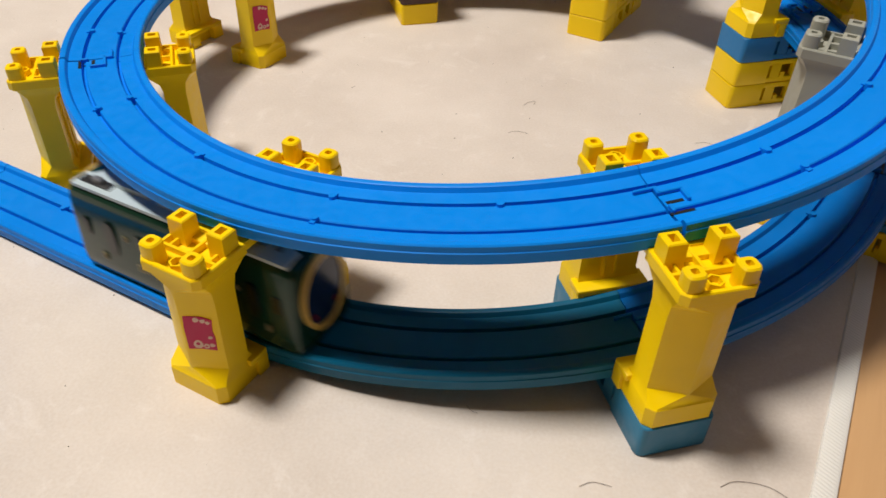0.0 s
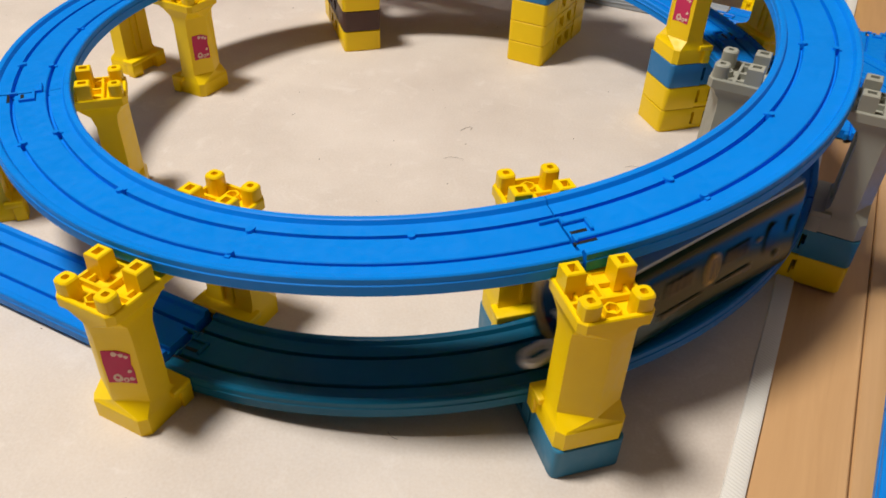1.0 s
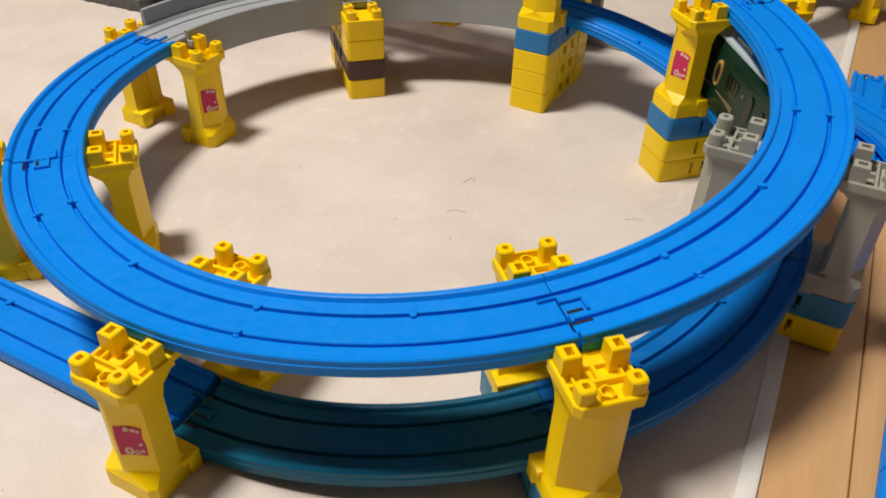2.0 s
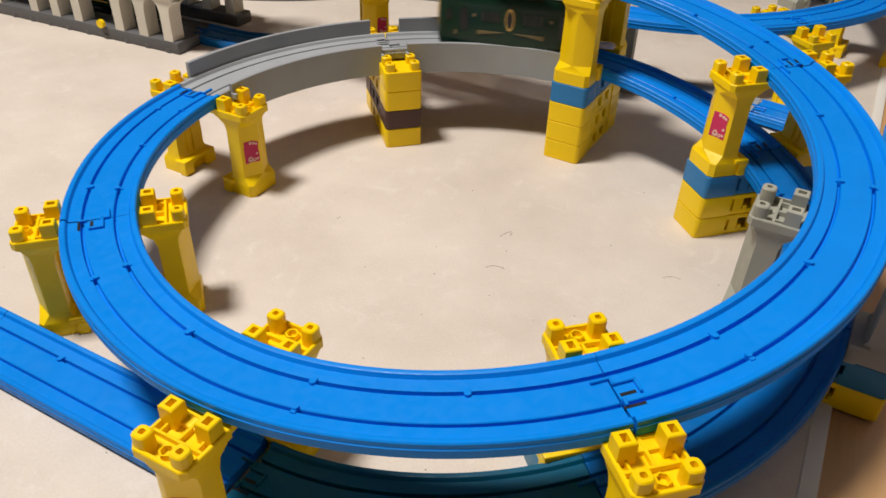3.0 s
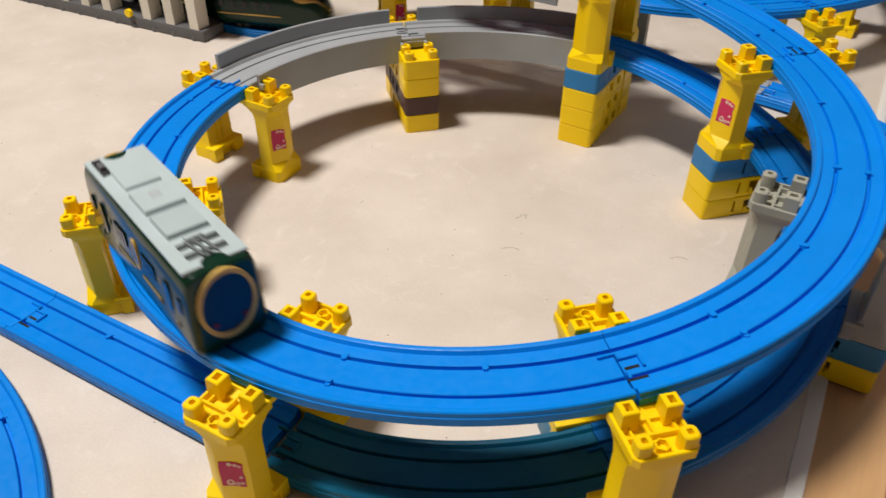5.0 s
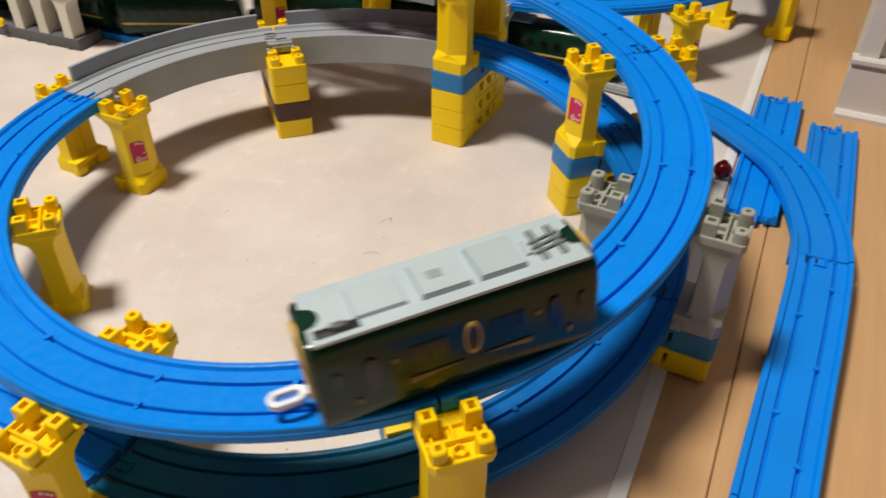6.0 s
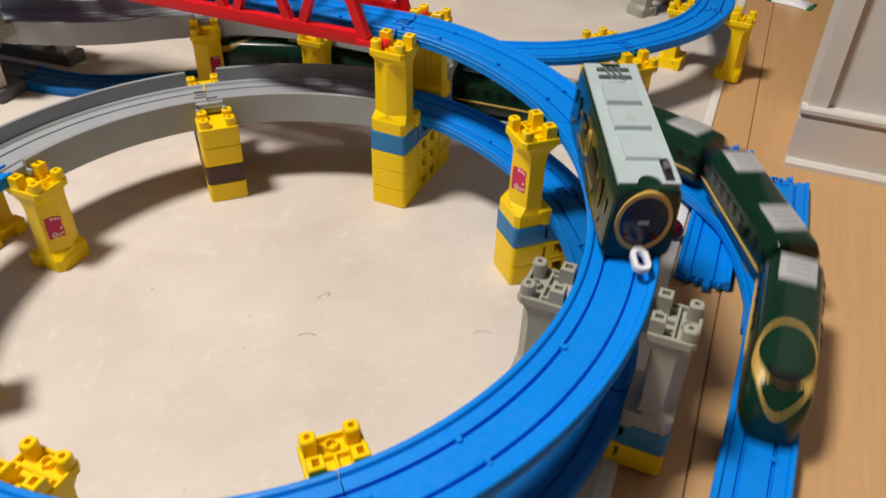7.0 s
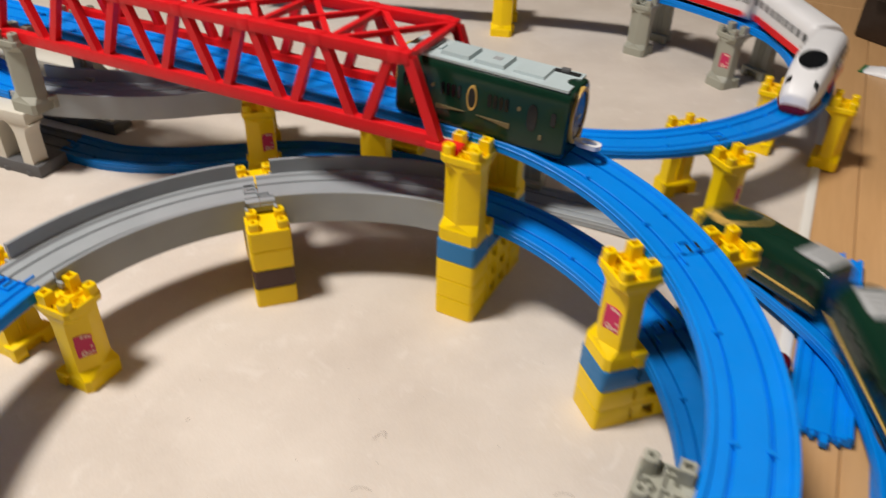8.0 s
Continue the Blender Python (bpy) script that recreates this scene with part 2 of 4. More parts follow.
class Line:
    """A run of points with arc lengths, to ride along."""

    def __init__(self, pts):
        self.pts = [Vector(p) for p in pts]
        self.s = [0.0]
        for a, b in zip(self.pts, self.pts[1:]):
            self.s.append(self.s[-1] + (b - a).length)

    def at(self, s):
        if s <= 0:
            d = (self.pts[1] - self.pts[0]).normalized()
            return self.pts[0] + d * s
        for i in range(1, len(self.s)):
            if s <= self.s[i]:
                t = (s - self.s[i - 1]) / (self.s[i] - self.s[i - 1])
                return self.pts[i - 1].lerp(self.pts[i], t)
        d = (self.pts[-1] - self.pts[-2]).normalized()
        return self.pts[-1] + d * (s - self.s[-1])

    def ride(self, s, half=0.038, lift=HT - 0.003):
        """The pose of a car whose middle is at s: x ahead, z up."""
        a, b = self.at(s - half), self.at(s + half)
        x = (b - a).normalized()
        y = Vector((0, 0, 1)).cross(x).normalized()
        z = x.cross(y)
        m = Matrix((x, y, z)).transposed().to_4x4()
        m.translation = (a + b) / 2 + z * lift
        return m


A0, A1 = 247.5, 787.0          # where the spiral begins and ends
ENTRY = ring(A0)
ENTRY_DIR = Vector((math.sin(radians(A0)), -math.cos(radians(A0)), 0))   # backwards along the approach
APPROACH = [ENTRY + ENTRY_DIR * d + Vector((0, 0, -0.0015 * min(1, d / 0.20))) for d in (0.62, 0.41, 0.20, 0.10, 0.0)]
BR0 = ring(A1)
BR_DIR = Vector((math.cos(radians(157.0)), math.sin(radians(157.0)), 0))
SPIRAL = Line([*APPROACH[:-1], *[ring(A0 + (A1 - A0) * i / 358) for i in range(359)], *[BR0 + BR_DIR * d for d in (0.02, 0.2, 0.45, 0.9)]])

FLOOR_PTS = [(-0.80, 1.205, 0), (-0.50, 1.100, 0), (-0.300, 1.020, 0), (-0.195, 0.984, 0), (-0.138, 0.965, 0), (-0.084, 0.965, 0), (-0.039, 0.975, 0), (0.045, 0.993, 0), (0.136, 0.979, 0),
             (0.262, 0.930, 0), (0.350, 0.894, 0.0015), (0.4204, 0.8457, 0.0038), (0.4513, 0.7951, 0.0073), (0.4748, 0.7323, 0.0090), (0.4781, 0.6933, 0.0092), (0.4741, 0.6491, 0.0092), (0.4641, 0.6060, 0.0092), (0.4360, 0.5403, 0.0073), (0.3905, 0.4424, 0.0035), (0.290, 0.222, -0.0015)]
FLOOR_LINE = Line(smooth_line(FLOOR_PTS))
UPPER_PTS = [(-0.42, 1.11, P0), (-0.296, 1.028, P0), (-0.241, 0.986, P0), (-0.197, 0.968, P0), (-0.130, 0.963, P0), (-0.079, 0.969, P0), (-0.028, 0.986, P0), (0.037, 1.000, P0), (0.107, 0.991, P0), (0.178, 0.962, P0),
             (0.234, 0.933, P0), (0.289, 0.917, P0), (0.364, 0.920, P0), (0.444, 0.955, P0), (0.512, 1.014, P0), (0.552, 1.096, P0), (0.552, 1.201, P0), (0.496, 1.292, P0), (0.418, 1.360, P0), (0.315, 1.394, P0), (0.079, 1.421, P0), (-0.123, 1.433, P0)]
UPPER_LINE = Line(smooth_line(UPPER_PTS))

# ---- room ----
EDGE = Vector((0.3806, 0.9247, 0))     # along the mat's edge and the boards
SIDE = Vector((0.9247, -0.3806, 0))    # across them
D_MAT, D_WALL = 0.1255, 0.1958


def slab(name, pts, z0, z1, mat, parent=None):
    bm = bmesh.new()
    loft(bm, [[Vector((x, y, z0)) for x, y in pts], [Vector((x, y, z1)) for x, y in pts]])
    return part(name, bm, mat, parent)


def on_floor(a, d, z=0.0):
    """A point a metres along the boards and d metres across them."""
    v = EDGE * a + SIDE * d
    return Vector((v.x, v.y, z))


def room():
    ground = slab("floor", [(-3, -3), (4, -3), (4, 4.5), (-3, 4.5)], -0.06, -0.0085, WOOD)
    tagged(ground, "light brown wooden floor under the play mat", "floor", kind="structure")
    width = 0.150
    for k in range(-2, 9):
        d0 = 0.1623 - width + k * width
        for a0, a1 in ((-1.3, 0.02 + 0.13 * (k % 3)), (0.02 + 0.13 * (k % 3), 1.75), (1.75, 3.2)):
            bm = bmesh.new()
            m = Matrix.Translation(on_floor((a0 + a1) / 2, d0 + width / 2)) @ pose(0, 0, 0, 0, 0, math.degrees(math.atan2(EDGE.y, EDGE.x)))
            box(bm, a1 - a0 - 0.0012, width - 0.0006, 0.0072, 0, 0, -0.0092, 0.0007, None, 1)
            b = part("floorboard", bm, WOOD, ground)
            b.matrix_basis = m
    # the mat, a sheet with a hem
    bm = bmesh.new()
    far = -2.6
    pts = [on_floor(-1.2, D_MAT - 0.008), on_floor(1.62, D_MAT - 0.008), on_floor(1.62, far), on_floor(-1.2, far)]
    loft(bm, [[p + Vector((0, 0, -0.0019)) for p in pts], [p for p in pts]])
    sheet = part("play_mat", bm, MAT)
    tagged(sheet, "cream cloth play mat with pale woven hem on floorboards", "mat")
    bm = bmesh.new()
    prof = [(-0.0090, 0.0), (-0.0084, 0.0010), (-0.0016, 0.0011), (0.0, 0.0002), (0.0, -0.0018), (-0.0090, -0.0018)]
    loft(bm, [[on_floor(a, D_MAT + d, z) for d, z in prof] for a in np.linspace(-1.2, 1.62, 60)])
    part("hem", bm, HEM, sheet, "pale woven hem")
    # walls and ceiling: unseen, added to close the room and bounce the lamp's light
    for nm, pts in (("wall_west", [(-3.1, -3), (-3, -3), (-3, 4.5), (-3.1, 4.5)]), ("wall_south", [(-3, -3.1), (4, -3.1), (4, -3), (-3, -3)]),
                    ("wall_north", [(-3, 4.5), (4, 4.5), (4, 4.6), (-3, 4.6)]), ("wall_east", [(4, -3), (4.1, -3), (4.1, 4.5), (4, 4.5)])):
        tagged(slab(nm, pts, -0.06, 2.45, ROOM_WALL), "papered room wall", "wall", kind="structure")
    tagged(slab("ceiling", [(-3.1, -3.1), (4.1, -3.1), (4.1, 4.6), (-3.1, 4.6)], 2.45, 2.5, CEILING), "plain white ceiling", "ceiling", kind="structure")
    # wall end with its skirting
    corner = EDGE * 0.9967 + SIDE * D_WALL
    q = [corner + SIDE * 0.010 + EDGE * 0.010, corner + SIDE * 1.6 + EDGE * 0.010, corner + SIDE * 1.6 + EDGE * 0.14, corner + SIDE * 0.010 + EDGE * 0.14]
    w = slab("wall_stub", [(p.x, p.y) for p in q], -0.0085, 2.45, WALLPAPER)
    tagged(w, "white papered wall end beside the floor", "wall", kind="structure")
    bm = bmesh.new()
    prof = [(0.0, -0.002), (0.0, 0.044), (0.002, 0.047), (0.002, 0.050), (0.010, 0.050), (0.010, -0.002)]
    loft(bm, [[corner + SIDE * d + EDGE * e + Vector((0, 0, z)) for e, z in prof] for d in (0.0, 1.6)])
    tagged(part("baseboard", bm, TRIM), "off-white painted skirting board", "baseboard", kind="structure")
    bm = bmesh.new()
    prof = [(-0.002, 0.050), (-0.002, 0.0535), (-0.0005, 0.0555), (0.010, 0.0555), (0.010, 0.050)]
    loft(bm, [[corner + SIDE * d + EDGE * e + Vector((0, 0, z)) for e, z in prof] for d in (-0.001, 1.6)])
    prof = [(0.001, -0.002), (-0.006, -0.002), (-0.006, 0.004), (-0.003, 0.007), (0.001, 0.007)]
    loft(bm, [[corner + SIDE * d + EDGE * (e - 0.001) + Vector((0, 0, z - 0.0018)) for e, z in prof] for d in (0.0, 1.6)])
    tagged(part("trim", bm, TRIM), "painted skirting cap and shoe moulding", "trim", kind="structure")
    bm = bmesh.new()
    q = [(0.004, 0.004), (0.020, 0.004), (0.0215, 0.0098), (0.004, 0.0098)]
    loft(bm, [[corner + SIDE * d + EDGE * e + Vector((0, 0, z)) for d, e in q] for z in (0.0556, 2.44)])
    tagged(part("trim", bm, TRIM), "off-white painted corner bead of the wall", "trim", kind="structure")


room()


# ---- rails ----
def rail_profile():
    """Half profile of a rail: offset and height over its foot, from the middle outwards."""
    h = W / 2
    top = [(0, HT - 0.0026), (0.0070, HT - 0.0026), (0.0074, HT - 0.0030), (0.0076, HT - 0.0052), (0.0090, HT - 0.0052), (0.0093, HT - 0.0027), (h - 0.0040, HT - 0.0022),
               (h - 0.0030, HT - 0.0003), (h - 0.0024, HT), (h - 0.0006, HT), (h, HT - 0.0006), (h + 0.0001, HT - 0.0030), (h + 0.0005, HT - 0.0033), (h + 0.0005, HT - 0.0040), (h + 0.0001, HT - 0.0043), (h + 0.0002, 0.0002), (h, 0.0)]
    return top


def rail(name, pts, mat, label, studs=(), skirt=0.0, wall=(0.0, 0.0), marks=True, loose=False):
    """One rail piece swept along its middle line; the joint's tongue and studs are parts of it."""
    left = right = rail_profile()
    prof = [(-x, z) for x, z in left[::-1]][:-1] + right
    frames, rings = [], []
    for i, p in enumerate(pts):
        a, b = pts[max(0, i - 1)], pts[min(len(pts) - 1, i + 1)]
        x = (b - a).normalized()
        side = x.cross(Vector((0, 0, 1))).normalized()
        up = side.cross(x)
        frames.append((p, x, side, up))
        rings.append([p + side * u + up * z for u, z in prof])
    bm = bmesh.new()
    loft(bm, rings)
    ob = part(name, bm, mat, None, "", 28)
    tagged(ob, label, "toy rail", "rails of the layout")
    n = len(frames) - 1

    def spot(f):
        k = f * n
        i = min(int(k), n - 1)
        p = frames[i][0].lerp(frames[i + 1][0], k - i)
        m = Matrix((frames[i][1], -frames[i][2], frames[i][3])).transposed().to_4x4()
        m.translation = p
        return m

    for sgn, high in ((-1, wall[0]), (1, wall[1])):
        if not high:
            continue
        k0, k1 = max(1, round(n * 0.055)), n - max(1, round(n * 0.055))
        bm = bmesh.new()
        u0, u1 = sgn * (W / 2 - 0.0004), sgn * (W / 2 + 0.0024)
        loft(bm, [[p + side * u0 + up * -skirt, p + side * u0 + up * (HT + high - 0.0004), p + side * (u0 + sgn * 0.0004) + up * (HT + high), p + side * (u1 - sgn * 0.0004) + up * (HT + high), p + side * u1 + up * (HT + high - 0.0004), p + side * u1 + up * -skirt]
                  for p, x, side, up in frames[k0:k1 + 1]])
        part("girder_side", bm, mat, ob)
        for k in (k0, k1):
            p, x, side, up = frames[k]
            bm = bmesh.new()
            mm = Matrix((x, -side, up)).transposed().to_4x4()
            mm.translation = p
            box(bm, 0.0022, 0.0050, 0.004, 0, -sgn * (W / 2 + 0.0040), HT - 0.006, 0.0003, mm, 1)
            part("lug", bm, mat, ob)
    for f, off in studs:
        bm = bmesh.new()
        m = spot(f)
        tube(bm, 0.0017, 0.0015, HT - 0.004, HT - 0.0013, 0, off, 10, m)
        box(bm, 0.0022, 0.0030, 0.0030, 0, off + (0.0014 if off > 0 else -0.0014), HT - 0.0050, 0, m)
        part("stud", bm, mat, ob)
    if loose:
        for f, sx in ((0.0, -1), (1.0, 1)):
            m = spot(f)
            if f:
                m.translation = frames[-1][0]
            for y, sy, sx2 in ((0.0035, 0.0052, 0.0080), (-0.0105, 0.0030, 0.0035), (0.0120, 0.0030, 0.0030), (-0.0035, 0.0030, 0.0040)):
                bm = bmesh.new()
                box(bm, sx2, sy, 0.0050, sx * sx2 / 2, y, 0.0005, 0.0006, m, 1)
                part("connector", bm, mat, ob)
    if marks:
        bm = bmesh.new()
        m = spot(0.0)
        for x, y, sx, sy in ((-0.0040, 0.0052, 0.0080, 0.0013), (0.0004, 0.0036, 0.0013, 0.0046), (0.0048, 0.0020, 0.0100, 0.0013), (0.0092, -0.0018, 0.0013, 0.0064), (0.0008, -0.0078, 0.0013, 0.0040)):
            box(bm, sx, sy, 0.0026, x, y, HT - 0.0036, 0.0003, m, 1)
        part("joint_tongue", bm, mat, ob, "raised step-shaped joint at the rail's end")
        for x, y, sx, sy in ((0.0040, -0.0100, 0.0092, 0.0014), (0.0042, -0.0036, 0.0066, 0.0016)):
            bm = bmesh.new()
            box(bm, sx, sy, 0.0012, x, y, HT - 0.0036, 0, m)
            part("joint_slot", bm, BLACK, ob, "dark slot in the joint")
        bm = bmesh.new()
        for r in (0.0034, 0.0026):
            for cx in (0.022, 0.031):
                mm = spot(0.0) @ Matrix.Translation((cx, -0.001, HT - 0.0033))
                ringv = [[mm @ Vector(((r + e) * math.cos(math.pi * k / 9), (r + e) * math.sin(math.pi * k / 9), z)) for e, z in ((0, 0), (0.0004, 0), (0.0004, 0.00055), (0, 0.00055))] for k in range(14)]
                loft(bm, ringv)
        part("moulded_mark", bm, mat, ob)
    return ob


def arc(a0, a1, gap=0.11):
    n = max(6, int((a1 - a0) / 1.5))
    return [ring(a0 + gap + (a1 - a0 - 2 * gap) * i / n) for i in range(n + 1)]


IN, OUT = 0.0074, -0.0074
CURVE = "bright blue plastic curved toy rail"
four = [(0.16, IN), (0.17, OUT), (0.38, IN), (0.61, IN), (0.61, OUT), (0.82, IN)]
two = [(0.3, IN), (0.7, IN)]
three = [(0.18, IN), (0.20, OUT), (0.5, IN), (0.80, OUT), (0.82, IN)]
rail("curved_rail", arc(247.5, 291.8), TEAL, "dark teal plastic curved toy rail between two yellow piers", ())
# these two take the darkened blue for the shade of the turn above
rail("curved_rail", arc(291.8, 336.5), SHADED_BLUE, "deep blue plastic curved toy rail climbing on blocks", two)
rail("curved_rail", arc(336.5, 381.5), SHADED_BLUE, "deep blue plastic curved toy rail climbing on blocks", two)
rail("curved_rail", arc(381.5, 427), BLUE, CURVE + " under the upper turn", three)
rail("girder_rail", arc(427, 472), GREY, "grey plastic curved toy rail with high girder sides", (), 0.012, (0.0045, 0.0115))
rail("girder_rail", arc(472, 519.5), GREY, "grey plastic curved toy rail with high girder sides", (), 0.012, (0.0045, 0.0115))
rail("curved_rail", arc(519.5, 565.8), BLUE, CURVE + " joined to a grey one", three)
rail("curved_rail", arc(565.8, 650.7), BLUE, CURVE + " on yellow piers", four)
rail("curved_rail", arc(650.7, 740), BLUE, CURVE + " climbing to the bridge", four)
rail("curved_rail", arc(740, A1), BLUE, CURVE + " before the red bridge", three)


def straight_pts(a, b, n=14):
    return [Vector(a).lerp(Vector(b), i / n) for i in range(n + 1)]


def line_pts(line, s0, s1):
    n = max(4, int((s1 - s0) / 0.008))
    return [line.at(s0 + (s1 - s0) * i / n) for i in range(n + 1)]


def nearest_s(line, x, y):
    i = min(range(len(line.pts)), key=lambda k: (line.pts[k].x - x) ** 2 + (line.pts[k].y - y) ** 2)
    return line.s[i]


rail("straight_rail", line_pts(SPIRAL, 0.425, 0.615), BLUE, "bright blue plastic straight toy rail leading to the spiral", [(0.3, IN), (0.7, OUT)])
rail("straight_rail", line_pts(SPIRAL, 0.205, 0.4245), BLUE, "bright blue plastic straight toy rail on the mat", [(0.3, IN), (0.7, OUT)])
rail("straight_rail", line_pts(SPIRAL, 0.0, 0.2045), BLUE, "bright blue plastic straight toy rail on the mat", [(0.3, IN), (0.7, OUT)])
for d0, d1 in ((0.001, 0.215), (0.216, 0.43), (0.431, 0.645)):
    rail("straight_rail", straight_pts(BR0 + BR_DIR * d0, BR0 + BR_DIR * d1), BLUE, "bright blue plastic straight toy rail in the red bridge", [(0.25, IN), (0.5, OUT), (0.75, IN)])

# the line on the ground
S_ST = nearest_s(FLOOR_LINE, -0.195, 0.984)
S_G0, S_G1 = nearest_s(FLOOR_LINE, 0.178, 0.96), nearest_s(FLOOR_LINE, 0.380, 0.876)
S_J = nearest_s(FLOOR_LINE, 0.4641, 0.606)
# darkened blue again, for the shade below the viaduct
rail("curved_rail", line_pts(FLOOR_LINE, S_ST, (S_ST + S_G0) / 2), SHADED_BLUE, "blue plastic curved toy rail leaving the station", three)
rail("curved_rail", line_pts(FLOOR_LINE, (S_ST + S_G0) / 2 + 0.001, S_G0), SHADED_BLUE, "blue plastic curved toy rail on the mat behind the spiral", three)
rail("girder_rail", line_pts(FLOOR_LINE, S_G0 + 0.001, S_G1), GREY, "grey plastic toy rail lying on the mat")
rail("curved_rail", line_pts(FLOOR_LINE, S_G1 + 0.001, S_J), BLUE, "bright blue plastic curved toy rail bending round onto the floorboards", four)
rail("straight_rail", line_pts(FLOOR_LINE, S_J + 0.001, S_J + 0.215), BLUE, "bright blue plastic straight toy rail on the floorboards", [(0.15, IN), (0.3, OUT), (0.5, IN), (0.7, OUT), (0.85, IN)])
rail("straight_rail", line_pts(FLOOR_LINE, S_J + 0.216, FLOOR_LINE.s[-1]), BLUE, "bright blue plastic straight toy rail on the floorboards", [(0.2, IN), (0.5, OUT)])
rail("station_rail", line_pts(FLOOR_LINE, 0.0, S_ST - 0.001), DARK_GREY, "dark grey station track bed", ())

# the second line on piers
S_V = nearest_s(UPPER_LINE, -0.002, 0.993)
S_V2 = nearest_s(UPPER_LINE, 0.198, 0.952)
rail("girder_rail", line_pts(UPPER_LINE, nearest_s(UPPER_LINE, -0.206, 0.970), S_V), GREY, "grey plastic curved viaduct rail with girder sides", (), 0.010, (0.0115, 0.0045))
rail("girder_rail", line_pts(UPPER_LINE, S_V + 0.001, S_V2), GREY, "grey plastic curved viaduct rail with girder sides", (), 0.010, (0.0115, 0.0045))
rail("curved_rail", line_pts(UPPER_LINE, 0.0, nearest_s(UPPER_LINE, -0.207, 0.970)), BLUE, "bright blue curved toy rail above the station")
cut = [S_V2, nearest_s(UPPER_LINE, 0.41, 0.945), nearest_s(UPPER_LINE, 0.525, 1.04), nearest_s(UPPER_LINE, 0.515, 1.26), nearest_s(UPPER_LINE, 0.39, 1.372), UPPER_LINE.s[-1]]
for s0, s1 in zip(cut, cut[1:]):
    rail("curved_rail", line_pts(UPPER_LINE, s0 + 0.001, s1), BLUE, "bright blue plastic curved toy rail raised on piers", three)


# loose rails on the floorboards
def loose_rail(a, b, label):
    a, b = Vector(a), Vector(b)
    rail("straight_rail", straight_pts(a, b), BLUE, label, [(0.3, IN), (0.6, OUT)], loose=True)


loose_rail((0.5140, 0.8600, -0.0008), (0.4330, 0.6650, -0.0004), "spare blue straight rail half on the mat's edge")
loose_rail((0.5455, 0.8060, -0.0017), (0.4640, 0.6060, -0.0017), "spare blue straight rail under the curved one")


# ---- piers ----
def pier_leg(bm, sgn):
    """One leg, on the side sgn of the rail: flared foot, chamfered column, flared head."""
    def sect(x0, x1, w, dx, dy, z):
        """Square to the rail; its outer corners are cut back by dx and dy, up to a ridge where dy is half of w."""
        h = w / 2
        pts = [(x0, -h), (x0, h), (x1 - dx, h), (x1, h - dy), (x1, -h + dy), (x1 - dx, -h)]
        return [Vector((sgn * x, y, z)) for x, y in pts]
    loft(bm, [sect(0.0240, 0.0455, 0.0296, 0.0030, 0.0030, 0.0), sect(0.0240, 0.0455, 0.0296, 0.0030, 0.0030, 0.0092), sect(0.0240, 0.0450, 0.0288, 0.0030, 0.0030, 0.0100),
              sect(0.0270, 0.0449, 0.0268, 0.0066, 0.0130, 0.0150), sect(0.0270, 0.0446, 0.0262, 0.0066, 0.0127, 0.0500), sect(0.0255, 0.0446, 0.0262, 0.0060, 0.0120, 0.0555),
              sect(0.0205, 0.0446, 0.0274, 0.0030, 0.0040, P0 - 0.0058), sect(0.0190, 0.0455, 0.0290, 0.0025, 0.0025, P0 - 0.0048), sect(0.0190, 0.0455, 0.0290, 0.0025, 0.0025, P0 - 0.0006), sect(0.0194, 0.0451, 0.0282, 0.0025, 0.0025, P0),
              sect(0.0208, 0.0437, 0.0256, 0.0018, 0.0018, P0), sect(0.0209, 0.0436, 0.0254, 0.0018, 0.0018, P0 - 0.0030)])
    soft = [e for e in bm.edges if len(e.link_faces) == 2 and e.calc_face_angle() > 0.42 and e.verts[0].co.z < P0 - 0.0045 and e.verts[1].co.z < P0 - 0.0045 and max(v.co.z for v in e.verts) > 0.0005 and e.calc_length() > 0.0022]
    bmesh.ops.bevel(bm, geom=soft, offset=0.0006, segments=2, affect="EDGES", profile=0.5)


def hollow_stud(m, size, high, mat, parent, round_=False):
    bm = bmesh.new()
    if round_:
        rings = []
        for r, z in ((size * 0.52, -0.0031), (size * 0.50, high - 0.0007), (size * 0.42, high), (size * 0.19, high), (size * 0.18, high - 0.003)):
            rings.append([m @ Vector((r * math.copysign(abs(c) ** 0.62, c), r * math.copysign(abs(k) ** 0.62, k), z)) for c, k in ((math.cos(2 * math.pi * (i + 0.5) / 12), math.sin(2 * math.pi * (i + 0.5) / 12)) for i in range(12))])
        loft(bm, rings)
    else:
        rings = []
        for r, q, z in ((size / 2, size / 2, -0.0031), (size * 0.48, size * 0.48, high - 0.0005), (size * 0.42, size * 0.42, high), (size * 0.26, size * 0.2, high), (size * 0.26, size * 0.2, high - 0.0045)):
            rings.append([m @ Vector((sx * r, sy * q, z)) for sx, sy in ((-1, -1), (1, -1), (1, 1), (-1, 1))])
        loft(bm, rings)
    return part("stud", bm, mat, parent)


